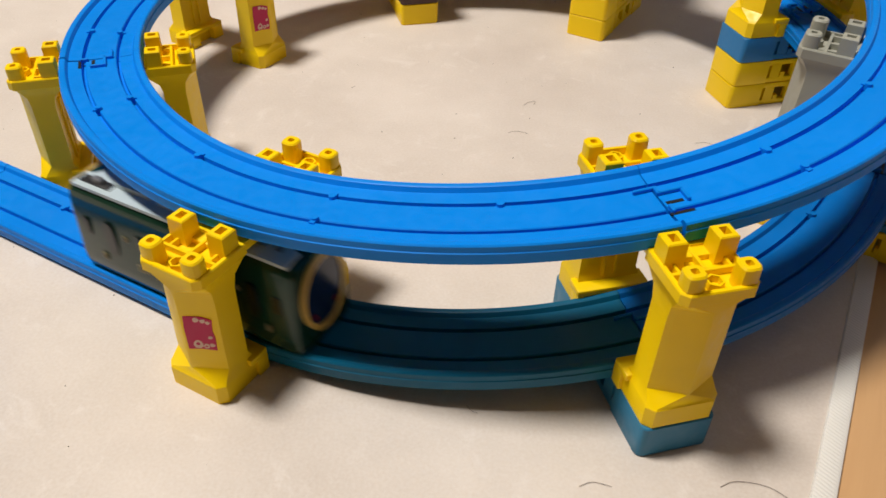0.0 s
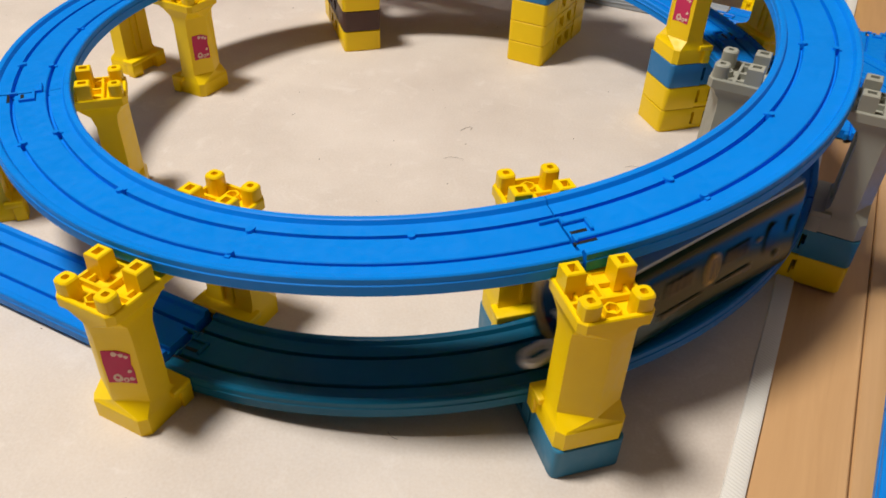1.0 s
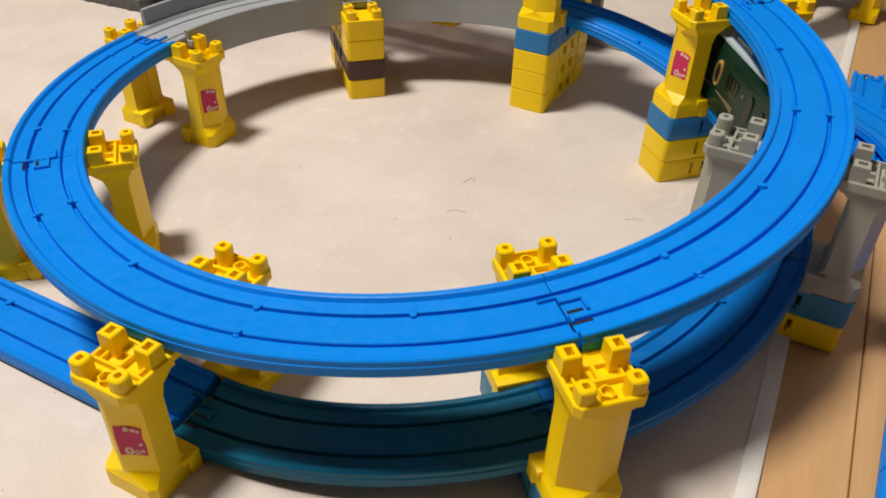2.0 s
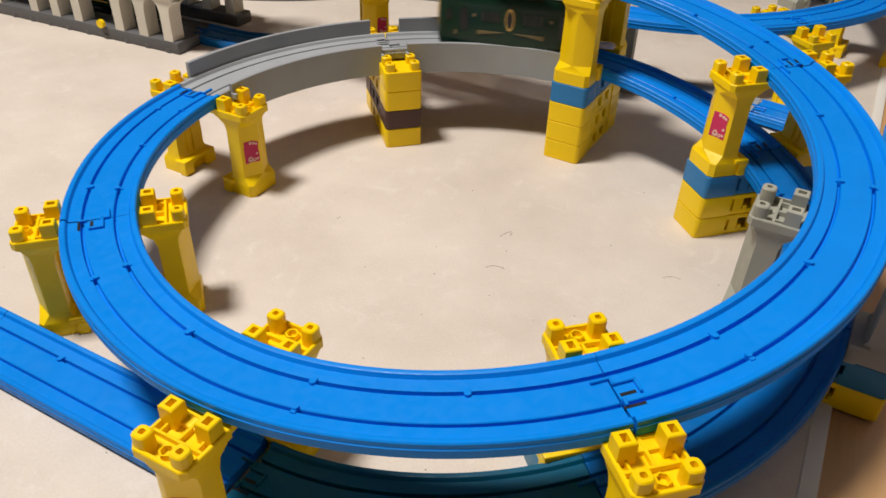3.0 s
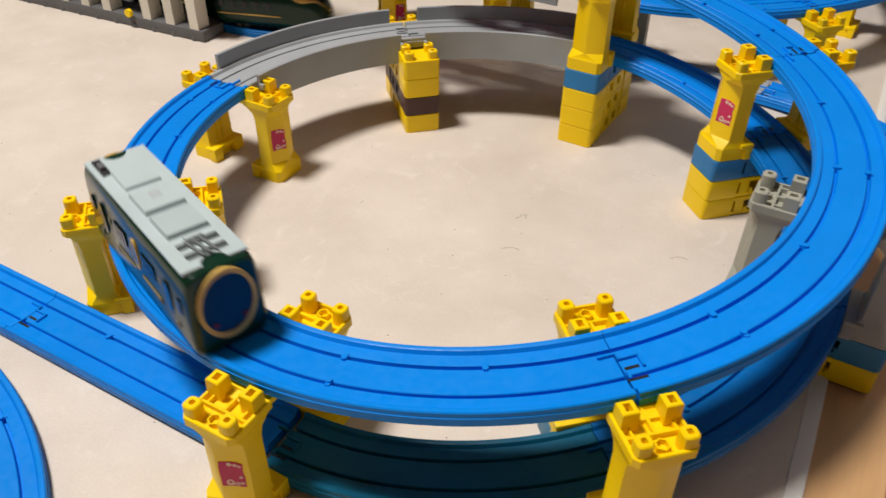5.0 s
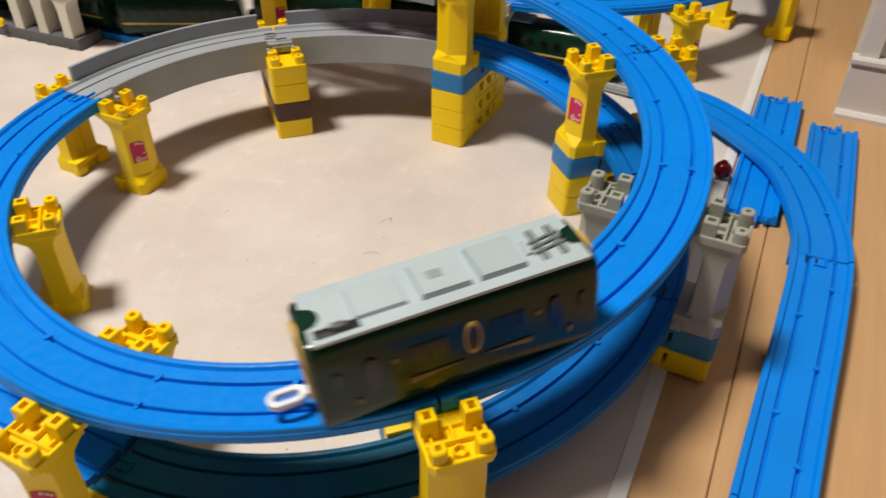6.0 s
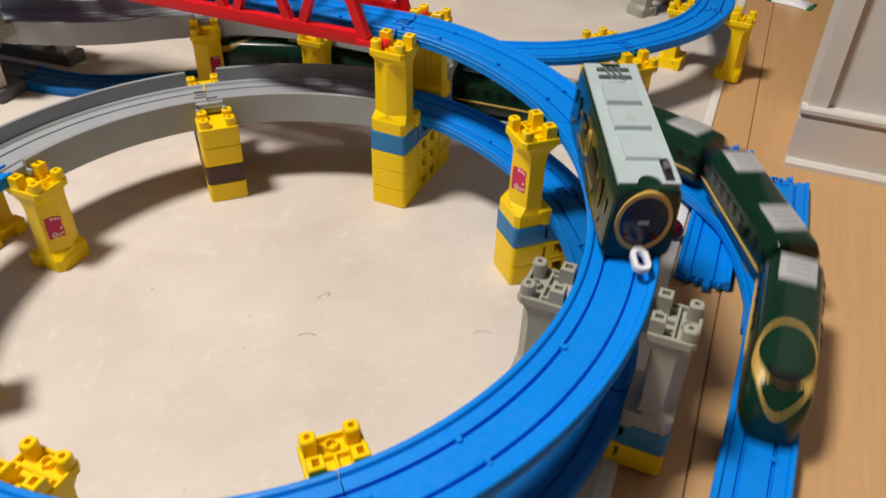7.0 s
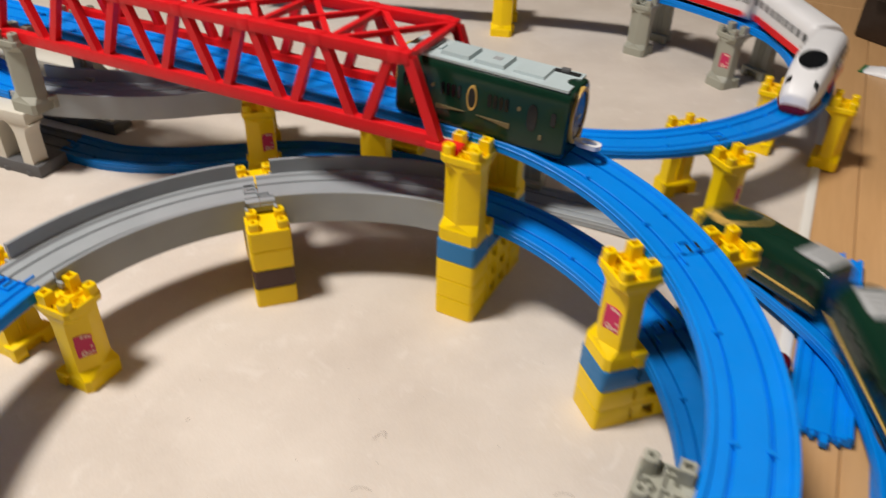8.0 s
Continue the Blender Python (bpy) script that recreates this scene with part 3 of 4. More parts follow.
def pier(th, blocks=(), mat=YELLOW, label="", name="bridge_pier", stickers=(), m=None):
    """A portal pier across the spiral at the angle th; local x is outwards."""
    z0 = U * len(blocks)
    if m is None:
        m = across(th, z0)
    ob = empty(name, m)
    tagged(ob, label, "toy pier", "piers of the layout")
    for sgn in (1, -1):
        bm = bmesh.new()
        pier_leg(bm, sgn)
        part("leg", bm, mat, ob)
        for x, y, r in ((0.0252, 0.0096, False), (0.0252, -0.0096, False), (0.0408, 0.0098, True), (0.0408, -0.0098, True)):
            hollow_stud(Matrix.Translation((sgn * x, y, P0)), 0.0074 if r else 0.0078, 0.0066 if r else 0.0082, mat, ob, r)
        bm = bmesh.new()
        for x, y, sx, sy in ((0.0336, 0, 0.0014, 0.0252), (0.0270, 0, 0.0130, 0.0014), (0.0308, 0.0096, 0.0050, 0.0012), (0.0308, -0.0096, 0.0050, 0.0012)):
            box(bm, sx, sy, 0.0030, sgn * x, y, P0 - 0.0032, 0.0002, None, 1)
        tube(bm, 0.0034, 0.0033, P0 - 0.0031, P0 - 0.0002, sgn * 0.0393, 0, 6, None, 0.0025)
        part("top_rib", bm, mat, ob)
        bm = bmesh.new()
        for y in (-0.0028, 0.0028):
            box(bm, 0.0016, 0.0016, 0.0380, sgn * 0.0265, y, 0.0120, 0.0002, None, 1)
        part("inner_rib", bm, mat, ob)
        bm = bmesh.new()
        box(bm, 0.0100, 0.0330, 0.0034, sgn * 0.0240, 0, 0.0086, 0.0008)
        for y in (-0.0118, 0.0118):
            box(bm, 0.0062, 0.0094, 0.0090, sgn * 0.0222, y, 0.0, 0.0005)
        part("foot_pad", bm, mat, ob)
    bm = bmesh.new()
    box(bm, 0.052, 0.0262, 0.0042, 0, 0, P0 - 0.0050, 0.0006)
    part("head_beam", bm, mat, ob)
    for sgn, turn in stickers:
        sticker(ob, sgn, turn)
    for i, bmat in enumerate(blocks):
        long_block(m.copy(), z0 - U * (len(blocks) - i), bmat)
    return ob


def sticker(ob, sgn, turn):
    """A worn sticker on the slanted outer face of a leg, on its side turn."""
    rnd = random.Random(4)
    m = Matrix.Translation((sgn * 0.0418, turn * 0.0060, 0.0345)) @ pose(0, 0, 0, 90, 0, 90 * sgn + 26.6 * sgn * turn)
    outline = [(-0.0056, -0.0088), (-0.0010, -0.0084), (0.0054, -0.0090), (0.0056, -0.0020), (0.0050, 0.0015), (0.0056, 0.0070), (0.0040, 0.0078), (0.0010, 0.0088), (-0.0052, 0.0086), (-0.0057, 0.0020)]
    bm = bmesh.new()
    loft(bm, [[m @ Vector((x, y, -0.0001)) for x, y in outline], [m @ Vector((x, y, 0.00025)) for x, y in outline]])
    st = part("sticker", bm, PINK, ob, "worn pink paper sticker")
    bm = bmesh.new()
    spots = [(-0.0015, -0.0056, 0.0024), (0.0016, -0.0066, 0.0014), (0.0040, -0.0062, 0.0011), (0.0038, -0.0020, 0.0010), (-0.0005, 0.0070, 0.0013), (0.0020, 0.0066, 0.0012), (0.0038, 0.0058, 0.0010)]
    for x, y, r in spots:
        n = 9
        rag = [r * rnd.uniform(0.7, 1.1) for _ in range(n)]
        loft(bm, [[m @ Vector((x + q * math.cos(2 * math.pi * k / n), y + q * math.sin(2 * math.pi * k / n), z)) for k, q in enumerate(rag)] for z in (0.0001, 0.00036)])
    part("worn_print", bm, PALE_PRINT, st)
    bm = bmesh.new()
    tube(bm, 0.0009, 0.0008, 0.0002, 0.00044, -0.0015, -0.0056, 8, m)
    tube(bm, 0.0005, 0.0005, 0.0002, 0.00044, 0.0016, -0.0068, 8, m)
    part("worn_print", bm, PINK, st)
    return st


def long_block(m, z, mat, studs=False, slot=True):
    """A block as long as a pier's foot, with slots in its flanks."""
    loc = Matrix.Translation((m.translation.x, m.translation.y, z)) @ m.to_quaternion().to_matrix().to_4x4()
    ob = empty("pier_block", loc)
    tagged(ob, "%s plastic block under a toy pier" % mat.name.replace("_plastic", "").replace("block_", "").replace("_", " "), "toy block", "blocks under the piers")
    for sgn in (1, -1):
        bm = bmesh.new()
        r0, r1, h, c = 0.0220, 0.0460, 0.0152, 0.0030
        out = [(r0, -h), (r0, h)] + [(r1 - c + c * math.sin(a), h - c + c * math.cos(a)) for a in np.linspace(0, math.pi / 2, 5)] + [(r1 - c + c * math.cos(a), -h + c - c * math.sin(a)) for a in np.linspace(0, math.pi / 2, 5)]
        loft(bm, [[Vector((sgn * (x - i), y * (1 - 30 * i), z)) for x, y in out] for z, i in ((0.0, 0.0004), (0.0005, 0), (U - 0.0008, 0), (U - 0.0003, 0.0004))])
        part("end_block", bm, mat, ob)
    bm = bmesh.new()
    for y in (-0.0132, 0.0132):
        box(bm, 0.047, 0.0030, 0.0035, 0, y, 0.0002, 0.0004)
        box(bm, 0.047, 0.0030, 0.0035, 0, y, U - 0.0040, 0.0004)
        for x in (-0.016, 0.0, 0.016):
            box(bm, 0.007, 0.0030, U - 0.007, x, y, 0.0036, 0.0)
            box(bm, 0.003, 0.0030, 0.003, x + 0.006, y, 0.0036, 0.0)
    box(bm, 0.050, 0.026, 0.0025, 0, 0, U - 0.0040, 0)
    part("web", bm, mat, ob)
    if studs:
        for sgn in (1, -1):
            for x, y in ((0.0262, 0.0098), (0.0262, -0.0098), (0.0405, 0.0100), (0.0405, -0.0100)):
                hollow_stud(Matrix.Translation((sgn * x, y, U - 0.0003)), 0.0080, 0.0065, mat, ob, True)
    return ob


YP = "yellow plastic portal pier"
pier(247.9, (), YELLOW, YP + " over the lower rail, with worn pink sticker", stickers=((1, 1),))
pier(291.1, (BLOCK_TEAL,), YELLOW, YP + " over the lower rail, on a teal block")
pier(336.6, (YELLOW, BLOCK_TEAL), PIER_GREY, "grey plastic portal pier on a blue and a yellow block")
pier(381.3, (YELLOW, YELLOW, BLOCK_BLUE), YELLOW, YP + " with pink sticker, on blue and yellow blocks", stickers=((-1, -1),))
pier(425.8, (YELLOW, YELLOW, YELLOW, BLOCK_BLUE), YELLOW, YP + " at the red bridge's end on four blocks")
pier(517.4, (), YELLOW, "yellow plastic portal pier under the joint of grey and blue rail", stickers=((-1, 1),))
pier(563.3, (), YELLOW, "yellow plastic portal pier standing on the mat")
M_A = across(111.5, 0)
for i, bmat in enumerate((YELLOW, BROWN, YELLOW, YELLOW)):
    long_block(M_A, U * i, bmat, i == 3)


def line_pose(line, x, y, z=0.0, flip=False):
    """A pier's pose on a line near x, y: local x is to the right of the run."""
    s = nearest_s(line, x, y)
    d = (line.at(s + 0.01) - line.at(s - 0.01)).normalized()
    p = line.at(s)
    return pose(p.x, p.y, z, 0, 0, math.degrees(math.atan2(d.y, d.x)) - 90 + (180 if flip else 0))


SECOND = "yellow plastic pier under the second raised line"
pier(0, (), YELLOW, SECOND + ", with a pink sticker", m=line_pose(UPPER_LINE, -0.002, 0.993), stickers=((1, 1),))
pier(0, (), YELLOW, SECOND + " behind the spiral", m=line_pose(UPPER_LINE, 0.137, 0.985))
pier(0, (), PIER_GREY, "grey plastic pier between the spiral and the bridge", m=line_pose(UPPER_LINE, 0.244, 0.930))
pier(0, (), YELLOW, SECOND + ", with a pink sticker", m=line_pose(UPPER_LINE, 0.410, 0.945), stickers=((1, 1),))
pier(0, (), YELLOW, SECOND + " at the mat's edge", m=line_pose(UPPER_LINE, 0.532, 1.045))
pier(0, (), PIER_GREY, "grey plastic pier with a pink sticker", m=line_pose(UPPER_LINE, 0.528, 1.240), stickers=((-1, -1),))
pier(0, (), PIER_GREY, "grey plastic pier on the mat", m=line_pose(UPPER_LINE, 0.438, 1.345))
pier(0, (), YELLOW, "yellow plastic pier at the far side of the mat", m=line_pose(UPPER_LINE, 0.235, 1.40))
BR_LEN = 0.432
bend = BR0 + BR_DIR * (BR_LEN - 0.012)
pier(0, (), PIER_GREY, "grey plastic pier on the station roof under the bridge", m=pose(bend.x, bend.y, 0.0662, 0, 0, 67.0 + 180))


# ---- red bridge ----
def truss_bridge():
    """A through truss over the rail; local x runs along it, z from the rail's foot."""
    ob = empty("truss_bridge", pose(*(BR0 + BR_DIR * 0.018), 0, 0, 157.0))
    tagged(ob, "red plastic truss bridge over the blue rail", "toy bridge")
    n, length, high, half = 7, BR_LEN - 0.018, 0.061, 0.0345
    step = length / n
    for sgn in (1, -1):
        y = sgn * half
        bm = bmesh.new()
        box(bm, length, 0.0072, 0.0100, length / 2, y, -0.0014, 0.0008)
        box(bm, length, 0.0110, 0.0018, length / 2, y - sgn * 0.003, -0.0012, 0.0003)
        part("lower_chord", bm, RED, ob)
        bm = bmesh.new()
        box(bm, length - 2 * step * 0.32, 0.0082, 0.0082, length / 2, y, high - 0.0078, 0.0009)
        for k in range(n):
            box(bm, 0.009, 0.0092, 0.0092, (k + 0.5) * step, y, high - 0.0082, 0.0009)
        part("upper_chord", bm, RED, ob)
        for i in range(n):
            for lean in (-1, 1):
                end = (i, lean) in ((0, -1), (n - 1, 1))
                foot, head = (i + 0.5 + lean * (0.5 if end else 0.42)) * step, (i + 0.5 + lean * (0.16 if end else 0.07)) * step
                bm = bmesh.new()
                beam(bm, (foot, y, 0.004), (head, y, high - 0.004), 0.0074 if end else 0.0064, 0.0068 if end else 0.0060, (0, 1, 0))
                part("end_post" if end else "diagonal", bm, RED, ob)
        for x in (-0.006, length - 0.006):
            bm = bmesh.new()
            box(bm, 0.024, 0.0110, 0.0046, x, sgn * (half - 0.0005), -0.0004, 0.0005)
            part("bridge_tab", bm, RED, ob)
    for i in range(n):
        x0, x1 = (i + 0.36) * step, (i + 1.33) * step
        if x1 > length - 0.3 * step:
            break
        bm = bmesh.new()
        beam(bm, (x0, -half, high - 0.003), (x0, half, high - 0.003), 0.0046, 0.0040)
        part("cross_bar", bm, RED, ob)
        bm = bmesh.new()
        beam(bm, (x0, -half, high - 0.0026), (x1, half, high - 0.0026), 0.0044, 0.0036)
        part("brace", bm, RED, ob)
        bm = bmesh.new()
        beam(bm, (x0, half, high - 0.0034), (x1, -half, high - 0.0034), 0.0044, 0.0036)
        part("brace", bm, RED, ob)
    bm = bmesh.new()
    beam(bm, (length - 0.36 * step, -half, high - 0.003), (length - 0.36 * step, half, high - 0.003), 0.0036, 0.0036)
    part("cross_bar", bm, RED, ob)
    for k in range(9):
        bm = bmesh.new()
        box(bm, 0.006, 2 * half, 0.0016, 0.022 + k * 0.0460, 0, -0.0017, 0.0003)
        part("floor_bar", bm, RED, ob)


truss_bridge()


# ---- station ----
def station():
    ang = 161.0
    a = Vector((-0.192, 0.924, 0))
    d = Vector((math.cos(radians(ang)), math.sin(radians(ang)), 0))
    ob = empty("toy_station", pose(a.x, a.y, 0, 0, 0, ang))       # x along the front, -y inwards (away from the camera)
    tagged(ob, "grey and ivory plastic toy station with arched openings", "toy station")
    length, deep = 0.42, 0.118
    bm = bmesh.new()
    box(bm, length, 0.034, 0.0125, length / 2, -0.017, 0, 0.0012)
    for k in range(15):
        tube(bm, 0.006, 0.006, 0.0, 0.0050, 0.014 + k * 0.028, -0.0047, 12)
    part("platform", bm, DARK_GREY, ob, "dark grey platform with a scalloped foot")
    bm = bmesh.new()
    box(bm, length, 0.026, 0.0125, length / 2, -deep + 0.008, 0, 0.0012)
    part("platform", bm, DARK_GREY, ob)
    cols = [0.012 + g * 0.125 + k * 0.033 for g in range(4) for k in range(3)]
    for x in cols:
        if x > length:
            continue
        for y in (-0.0095, -deep + 0.008):
            bm = bmesh.new()
            rings = []
            for z, w in ((0.012, 0.0120), (0.030, 0.0120), (0.042, 0.0125), (0.048, 0.0155), (0.052, 0.0230), (0.0545, 0.0330)):
                rings.append([Vector((x + sx * w / 2, y + sy * 0.0085, z)) for sx, sy in ((-1, -1), (1, -1), (1, 1), (-1, 1))])
            loft(bm, rings)
            part("column", bm, STONE_WHITE, ob)
    for y in (-0.0095, -deep + 0.008):
        bm = bmesh.new()
        box(bm, length + 0.004, 0.0200, 0.0118, length / 2, y, 0.0543, 0.0010)
        part("lintel", bm, STONE_WHITE, ob, "ivory lintel")
    for x in (0.03, 0.14, 0.26, 0.38):
        bm = bmesh.new()
        box(bm, 0.030, deep - 0.038, 0.0040, x, -deep / 2 - 0.001, 0.0615, 0.0006)
        part("roof_beam", bm, STONE_WHITE, ob)
    bm = bmesh.new()
    tube(bm, 0.0045, 0.0045, 0.0, 0.004, 0, 0, 14, pose(0.100, 0.001, 0.0170, -90, 0, 0))
    part("signal_disc", bm, YELLOW, ob, "small yellow disc")


station()


# ---- trains ----
def sect(x, hw, z0, z1, n=20, e=4.0, taper=0.0):
    """A rounded section across x; its corners are as square as e says."""
    out = []
    for i in range(n):
        a = 2 * math.pi * (i + 0.5) / n
        c, s = math.cos(a), math.sin(a)
        y = hw * math.copysign(abs(c) ** (2 / e), c)
        z = (z0 + z1) / 2 + (z1 - z0) / 2 * math.copysign(abs(s) ** (2 / e), s)
        y *= 1 - taper * (z - z0) / (z1 - z0)
        out.append(Vector((x, y, z)))
    return out


def oval_plate(bm, m, a, b, thick, hole=0.0, n=28, e=2.0):
    """An upright oval plate in the y, z plane of m, thick along x."""
    rim = []
    for r, x in ((1, 0.0), (1, thick), (hole, thick), (hole, 0.0)) if hole else ((1, 0.0), (1, thick)):
        ra, rb = (a, b) if r == 1 else (a * r, b * r)
        ringv = []
        for i in range(n):
            t = 2 * math.pi * i / n
            c, s = math.cos(t), math.sin(t)
            ringv.append(m @ Vector((x, ra * math.copysign(abs(c) ** (2 / e), c), rb * math.copysign(abs(s) ** (2 / e), s))))
        rim.append(ringv)
    loft(bm, rim, not hole)


def running_gear(ob, xs):
    bm = bmesh.new()
    box(bm, xs[0] - xs[-1] + 0.022, 0.024, 0.008, (xs[0] + xs[-1]) / 2, 0, 0.0015, 0.001)
    part("underframe", bm, BLACK, ob)
    for x in xs:
        for y in (-0.0128, 0.0128):
            bm = bmesh.new()
            tube(bm, 0.0068, 0.0064, 0.0, 0.0032, 0, 0, 18, pose(x, y + (0.0016 if y < 0 else -0.0016), 0.0042, 90 if y < 0 else -90, 0, 0), 0.003)
            part("wheel", bm, DARK_GREY, ob)


def hook(ob, x, sgn, mat):
    """A flat oblong loop on a short shank."""
    bm = bmesh.new()
    box(bm, 0.006, 0.0052, 0.0030, x + sgn * 0.002, 0, 0.0088, 0.0006)
    rings = []
    for k, z in ((1.0, 0.0086), (1.0, 0.0116), (0.45, 0.0116), (0.45, 0.0086)):
        rings.append([Vector((x + sgn * 0.0105 + (0.0036 + 0.0012 * (k < 1)) * (1 if math.cos(a) > 0 else -1) * (1 if k == 1 else 0.7) + 0.0046 * k * math.cos(a), 0.0046 * k * math.sin(a), z)) for a in (2 * math.pi * (i + 0.5) / 20 for i in range(20))])
    loft(bm, rings + [rings[0]], False)
    bmesh.ops.remove_doubles(bm, verts=bm.verts, dist=0.00001)
    return part("coupling", bm, mat, ob, "white looped coupling")


def railcar():
    """The single car: square sides, flat grey roof, round gold-rimmed ends."""
    ob = empty("railcar")
    tagged(ob, "dark green toy railcar with pale grey roof and gold-rimmed ends", "toy train")
    hl, hw, z0, z1 = 0.0620, 0.0190, 0.0012, 0.0480
    bm = bmesh.new()
    xs = [(-hl, 0.90, 0.0020), (-hl + 0.0012, 0.97, 0.0006), (-hl + 0.004, 1, 0), (hl - 0.004, 1, 0), (hl - 0.0012, 0.97, 0.0006), (hl, 0.90, 0.0020)]
    loft(bm, [sect(x, hw * k, z0 + dz, z1 - dz, 28, 7.0, 0.10) for x, k, dz in xs])
    part("body", bm, GREEN, ob, "glossy dark green body")
    bm = bmesh.new()
    rw = 0.0156
    out = []
    for sx in (1, -1):
        x1 = hl - 0.0035
        run = [(x1, -rw), (x1, -0.0062), (x1 - 0.0035, -0.0052), (x1 - 0.0058, -0.0026), (x1 - 0.0064, 0.0), (x1 - 0.0058, 0.0026), (x1 - 0.0035, 0.0052), (x1, 0.0062), (x1, rw)]
        out += [(sx * x, sx * y) for x, y in run]
    loft(bm, [[Vector((x, y, z1 - 0.0008)) for x, y in out], [Vector((x, y, z1 + 0.0008)) for x, y in out]])
    roof = part("roof", bm, ROOF, ob, "flat pale grey roof")
    for x, sx, sy, h in ((-0.0290, 0.022, 0.0185, 0.0018), (-0.002, 0.0215, 0.0205, 0.0026), (0.0225, 0.021, 0.0205, 0.0026)):
        bm = bmesh.new()
        b0 = [(sx / 2, sy / 2), (-sx / 2, sy / 2), (-sx / 2, -sy / 2), (sx / 2, -sy / 2)]
        loft(bm, [[Vector((x + p, q, z1 + 0.0007)) for p, q in b0], [Vector((x + p * 0.93, q * 0.93, z1 + 0.0007 + h)) for p, q in b0]])
        part("roof_unit", bm, ROOF, roof)
    bm = bmesh.new()
    box(bm, 0.0030, 0.0085, 0.0016, 0.0365, 0.0, z1 + 0.0006, 0.0003)
    part("roof_box", bm, ROOF, roof)
    bars = [((0.0385, y - 0.0015), (0.0530, y + 0.0010), 0.0011, 0.0014) for y in (-0.0034, 0.0, 0.0034)] + [((x, -0.0095), (x, 0.0095), 0.0008, 0.0016) for x in (0.0405, 0.0425, 0.0490, 0.0510)]
    for (xa, ya), (xb, yb), wd, up in bars:
        bm = bmesh.new()
        beam(bm, (xa, ya, z1 + up), (xb, yb, z1 + up), wd, 0.0012)
        part("pantograph_bar", bm, DULL_STEEL, roof)
    bm = bmesh.new()
    for k in range(5):
        box(bm, 0.0060, 0.0005, 0.0004, -0.004, -0.002 + k * 0.0011, z1 + 0.0032, 0)
    part("vent", bm, SILVER, roof)
    bm = bmesh.new()
    box(bm, 0.018, 0.0046, 0.0012, -0.0475, -0.0105, z1 + 0.0004, 0.0004)
    part("switch_slot", bm, BLACK, roof, "black slot of the power switch")
    bm = bmesh.new()
    box(bm, 0.0060, 0.0032, 0.0030, -0.0465, -0.0105, z1 + 0.0008, 0.0006)
    part("switch", bm, DARK_GREY, roof)
    for sx in (1, -1):
        face = Matrix.Translation((sx * (hl - 0.0006), 0, 0.0278)) @ pose(0, 0, 0, 0, 0, 0 if sx > 0 else 180)
        bm = bmesh.new()
        oval_plate(bm, face, 0.0142, 0.0190, 0.0022, 0.86)
        part("end_ring", bm, GOLD, ob, "gold oval ring")
        bm = bmesh.new()
        oval_plate(bm, face, 0.0123, 0.0164, 0.0014)
        pane = part("end_window", bm, NAVY_PAINT, ob, "dark blue oval end window")
        if sx < 0:
            bm = bmesh.new()
            box(bm, 0.0004, 0.0055, 0.0024, sx * (hl + 0.0010), 0, 0.026, 0)
            part("plate", bm, SILVER, pane, "pale blank plate")
        for y in (-0.0072, 0.0072):
            bm = bmesh.new()
            oval_plate(bm, face @ Matrix.Translation((0.0008, y, -0.0098)), 0.0016, 0.0013, 0.0012)
            part("lamp", bm, CRIMSON, pane)
    for sy in (1, -1):
        side = Matrix.Translation((0, sy * (hw - 0.0010), 0)) @ pose(0, 0, 0, 0, 0, 90 * sy)
        # in this frame x is outwards, y runs along the car

        def oval(name, x, z, a, b, mat, thick=0.0012, hole=0.0, e=2.0, label=""):
            bm = bmesh.new()
            lean = 0.0011 * (z - 0.020) / 0.02
            oval_plate(bm, side @ Matrix.Translation((-lean - 0.0002, -sy * x, z)), a, b, thick, hole, 20, e)
            return part(name, bm, mat, ob, label)
        oval("gold_oval", 0.004, 0.0285, 0.0036, 0.0088, GOLD, 0.0013, 0.80, label="thin gold oval rim")
        oval("oval_window", 0.004, 0.0285, 0.0028, 0.0070, DARK_GLASS)
        for x in (-0.0085, -0.0125, -0.0165, -0.0205, 0.0135, 0.0175, 0.0215, 0.0255):
            oval("window", x, 0.0300, 0.0013, 0.0044, DARK_GLASS, e=4.0)
        for x in (-0.0385, 0.041):
            oval("door", x, 0.0265, 0.0033, 0.0090, DARK_GLASS, e=2.6)
        for x in (-0.0525, 0.0535):
            oval("window", x, 0.0290, 0.0017, 0.0044, DARK_GLASS, e=4.0)
        for x in (-0.029, 0.033):
            oval("crest", x, 0.0300, 0.0013, 0.0014, GOLD_DULL, 0.0011)
        for x in (-0.0455, 0.0478):
            oval("crest", x, 0.0150, 0.0011, 0.0017, GOLD_DULL, 0.0011, e=5.0)
        bm = bmesh.new()
        for xa, xb in ((0.008, 0.030), (0.000, -0.024)):
            pts = [(xa, 0.0180), (xb, 0.0182), (xb, 0.0150 if xb > 0 else 0.0145), ((xa + xb) / 2, 0.0166)]
            loft(bm, [[side @ Vector((o, -sy * x, z)) for x, z in pts] for o in (0.0, 0.0010)])
        part("gold_stripe", bm, GOLD_DULL, ob, "dull gold wedge stripes")
    running_gear(ob, (0.034, -0.034))
    hook(ob, -hl, -1, WHITE)
    return ob


DULL_STEEL = plastic("dull_steel_paint", (0.16, 0.18, 0.18), 0.4, 0.1)
NAVY_PAINT = plastic("navy_window_paint", (0.004, 0.013, 0.048), 0.15, 0.08, 0.05)
GOLD_DULL = plastic("dull_gold_print", (0.17, 0.135, 0.065), 0.4, 0.1)


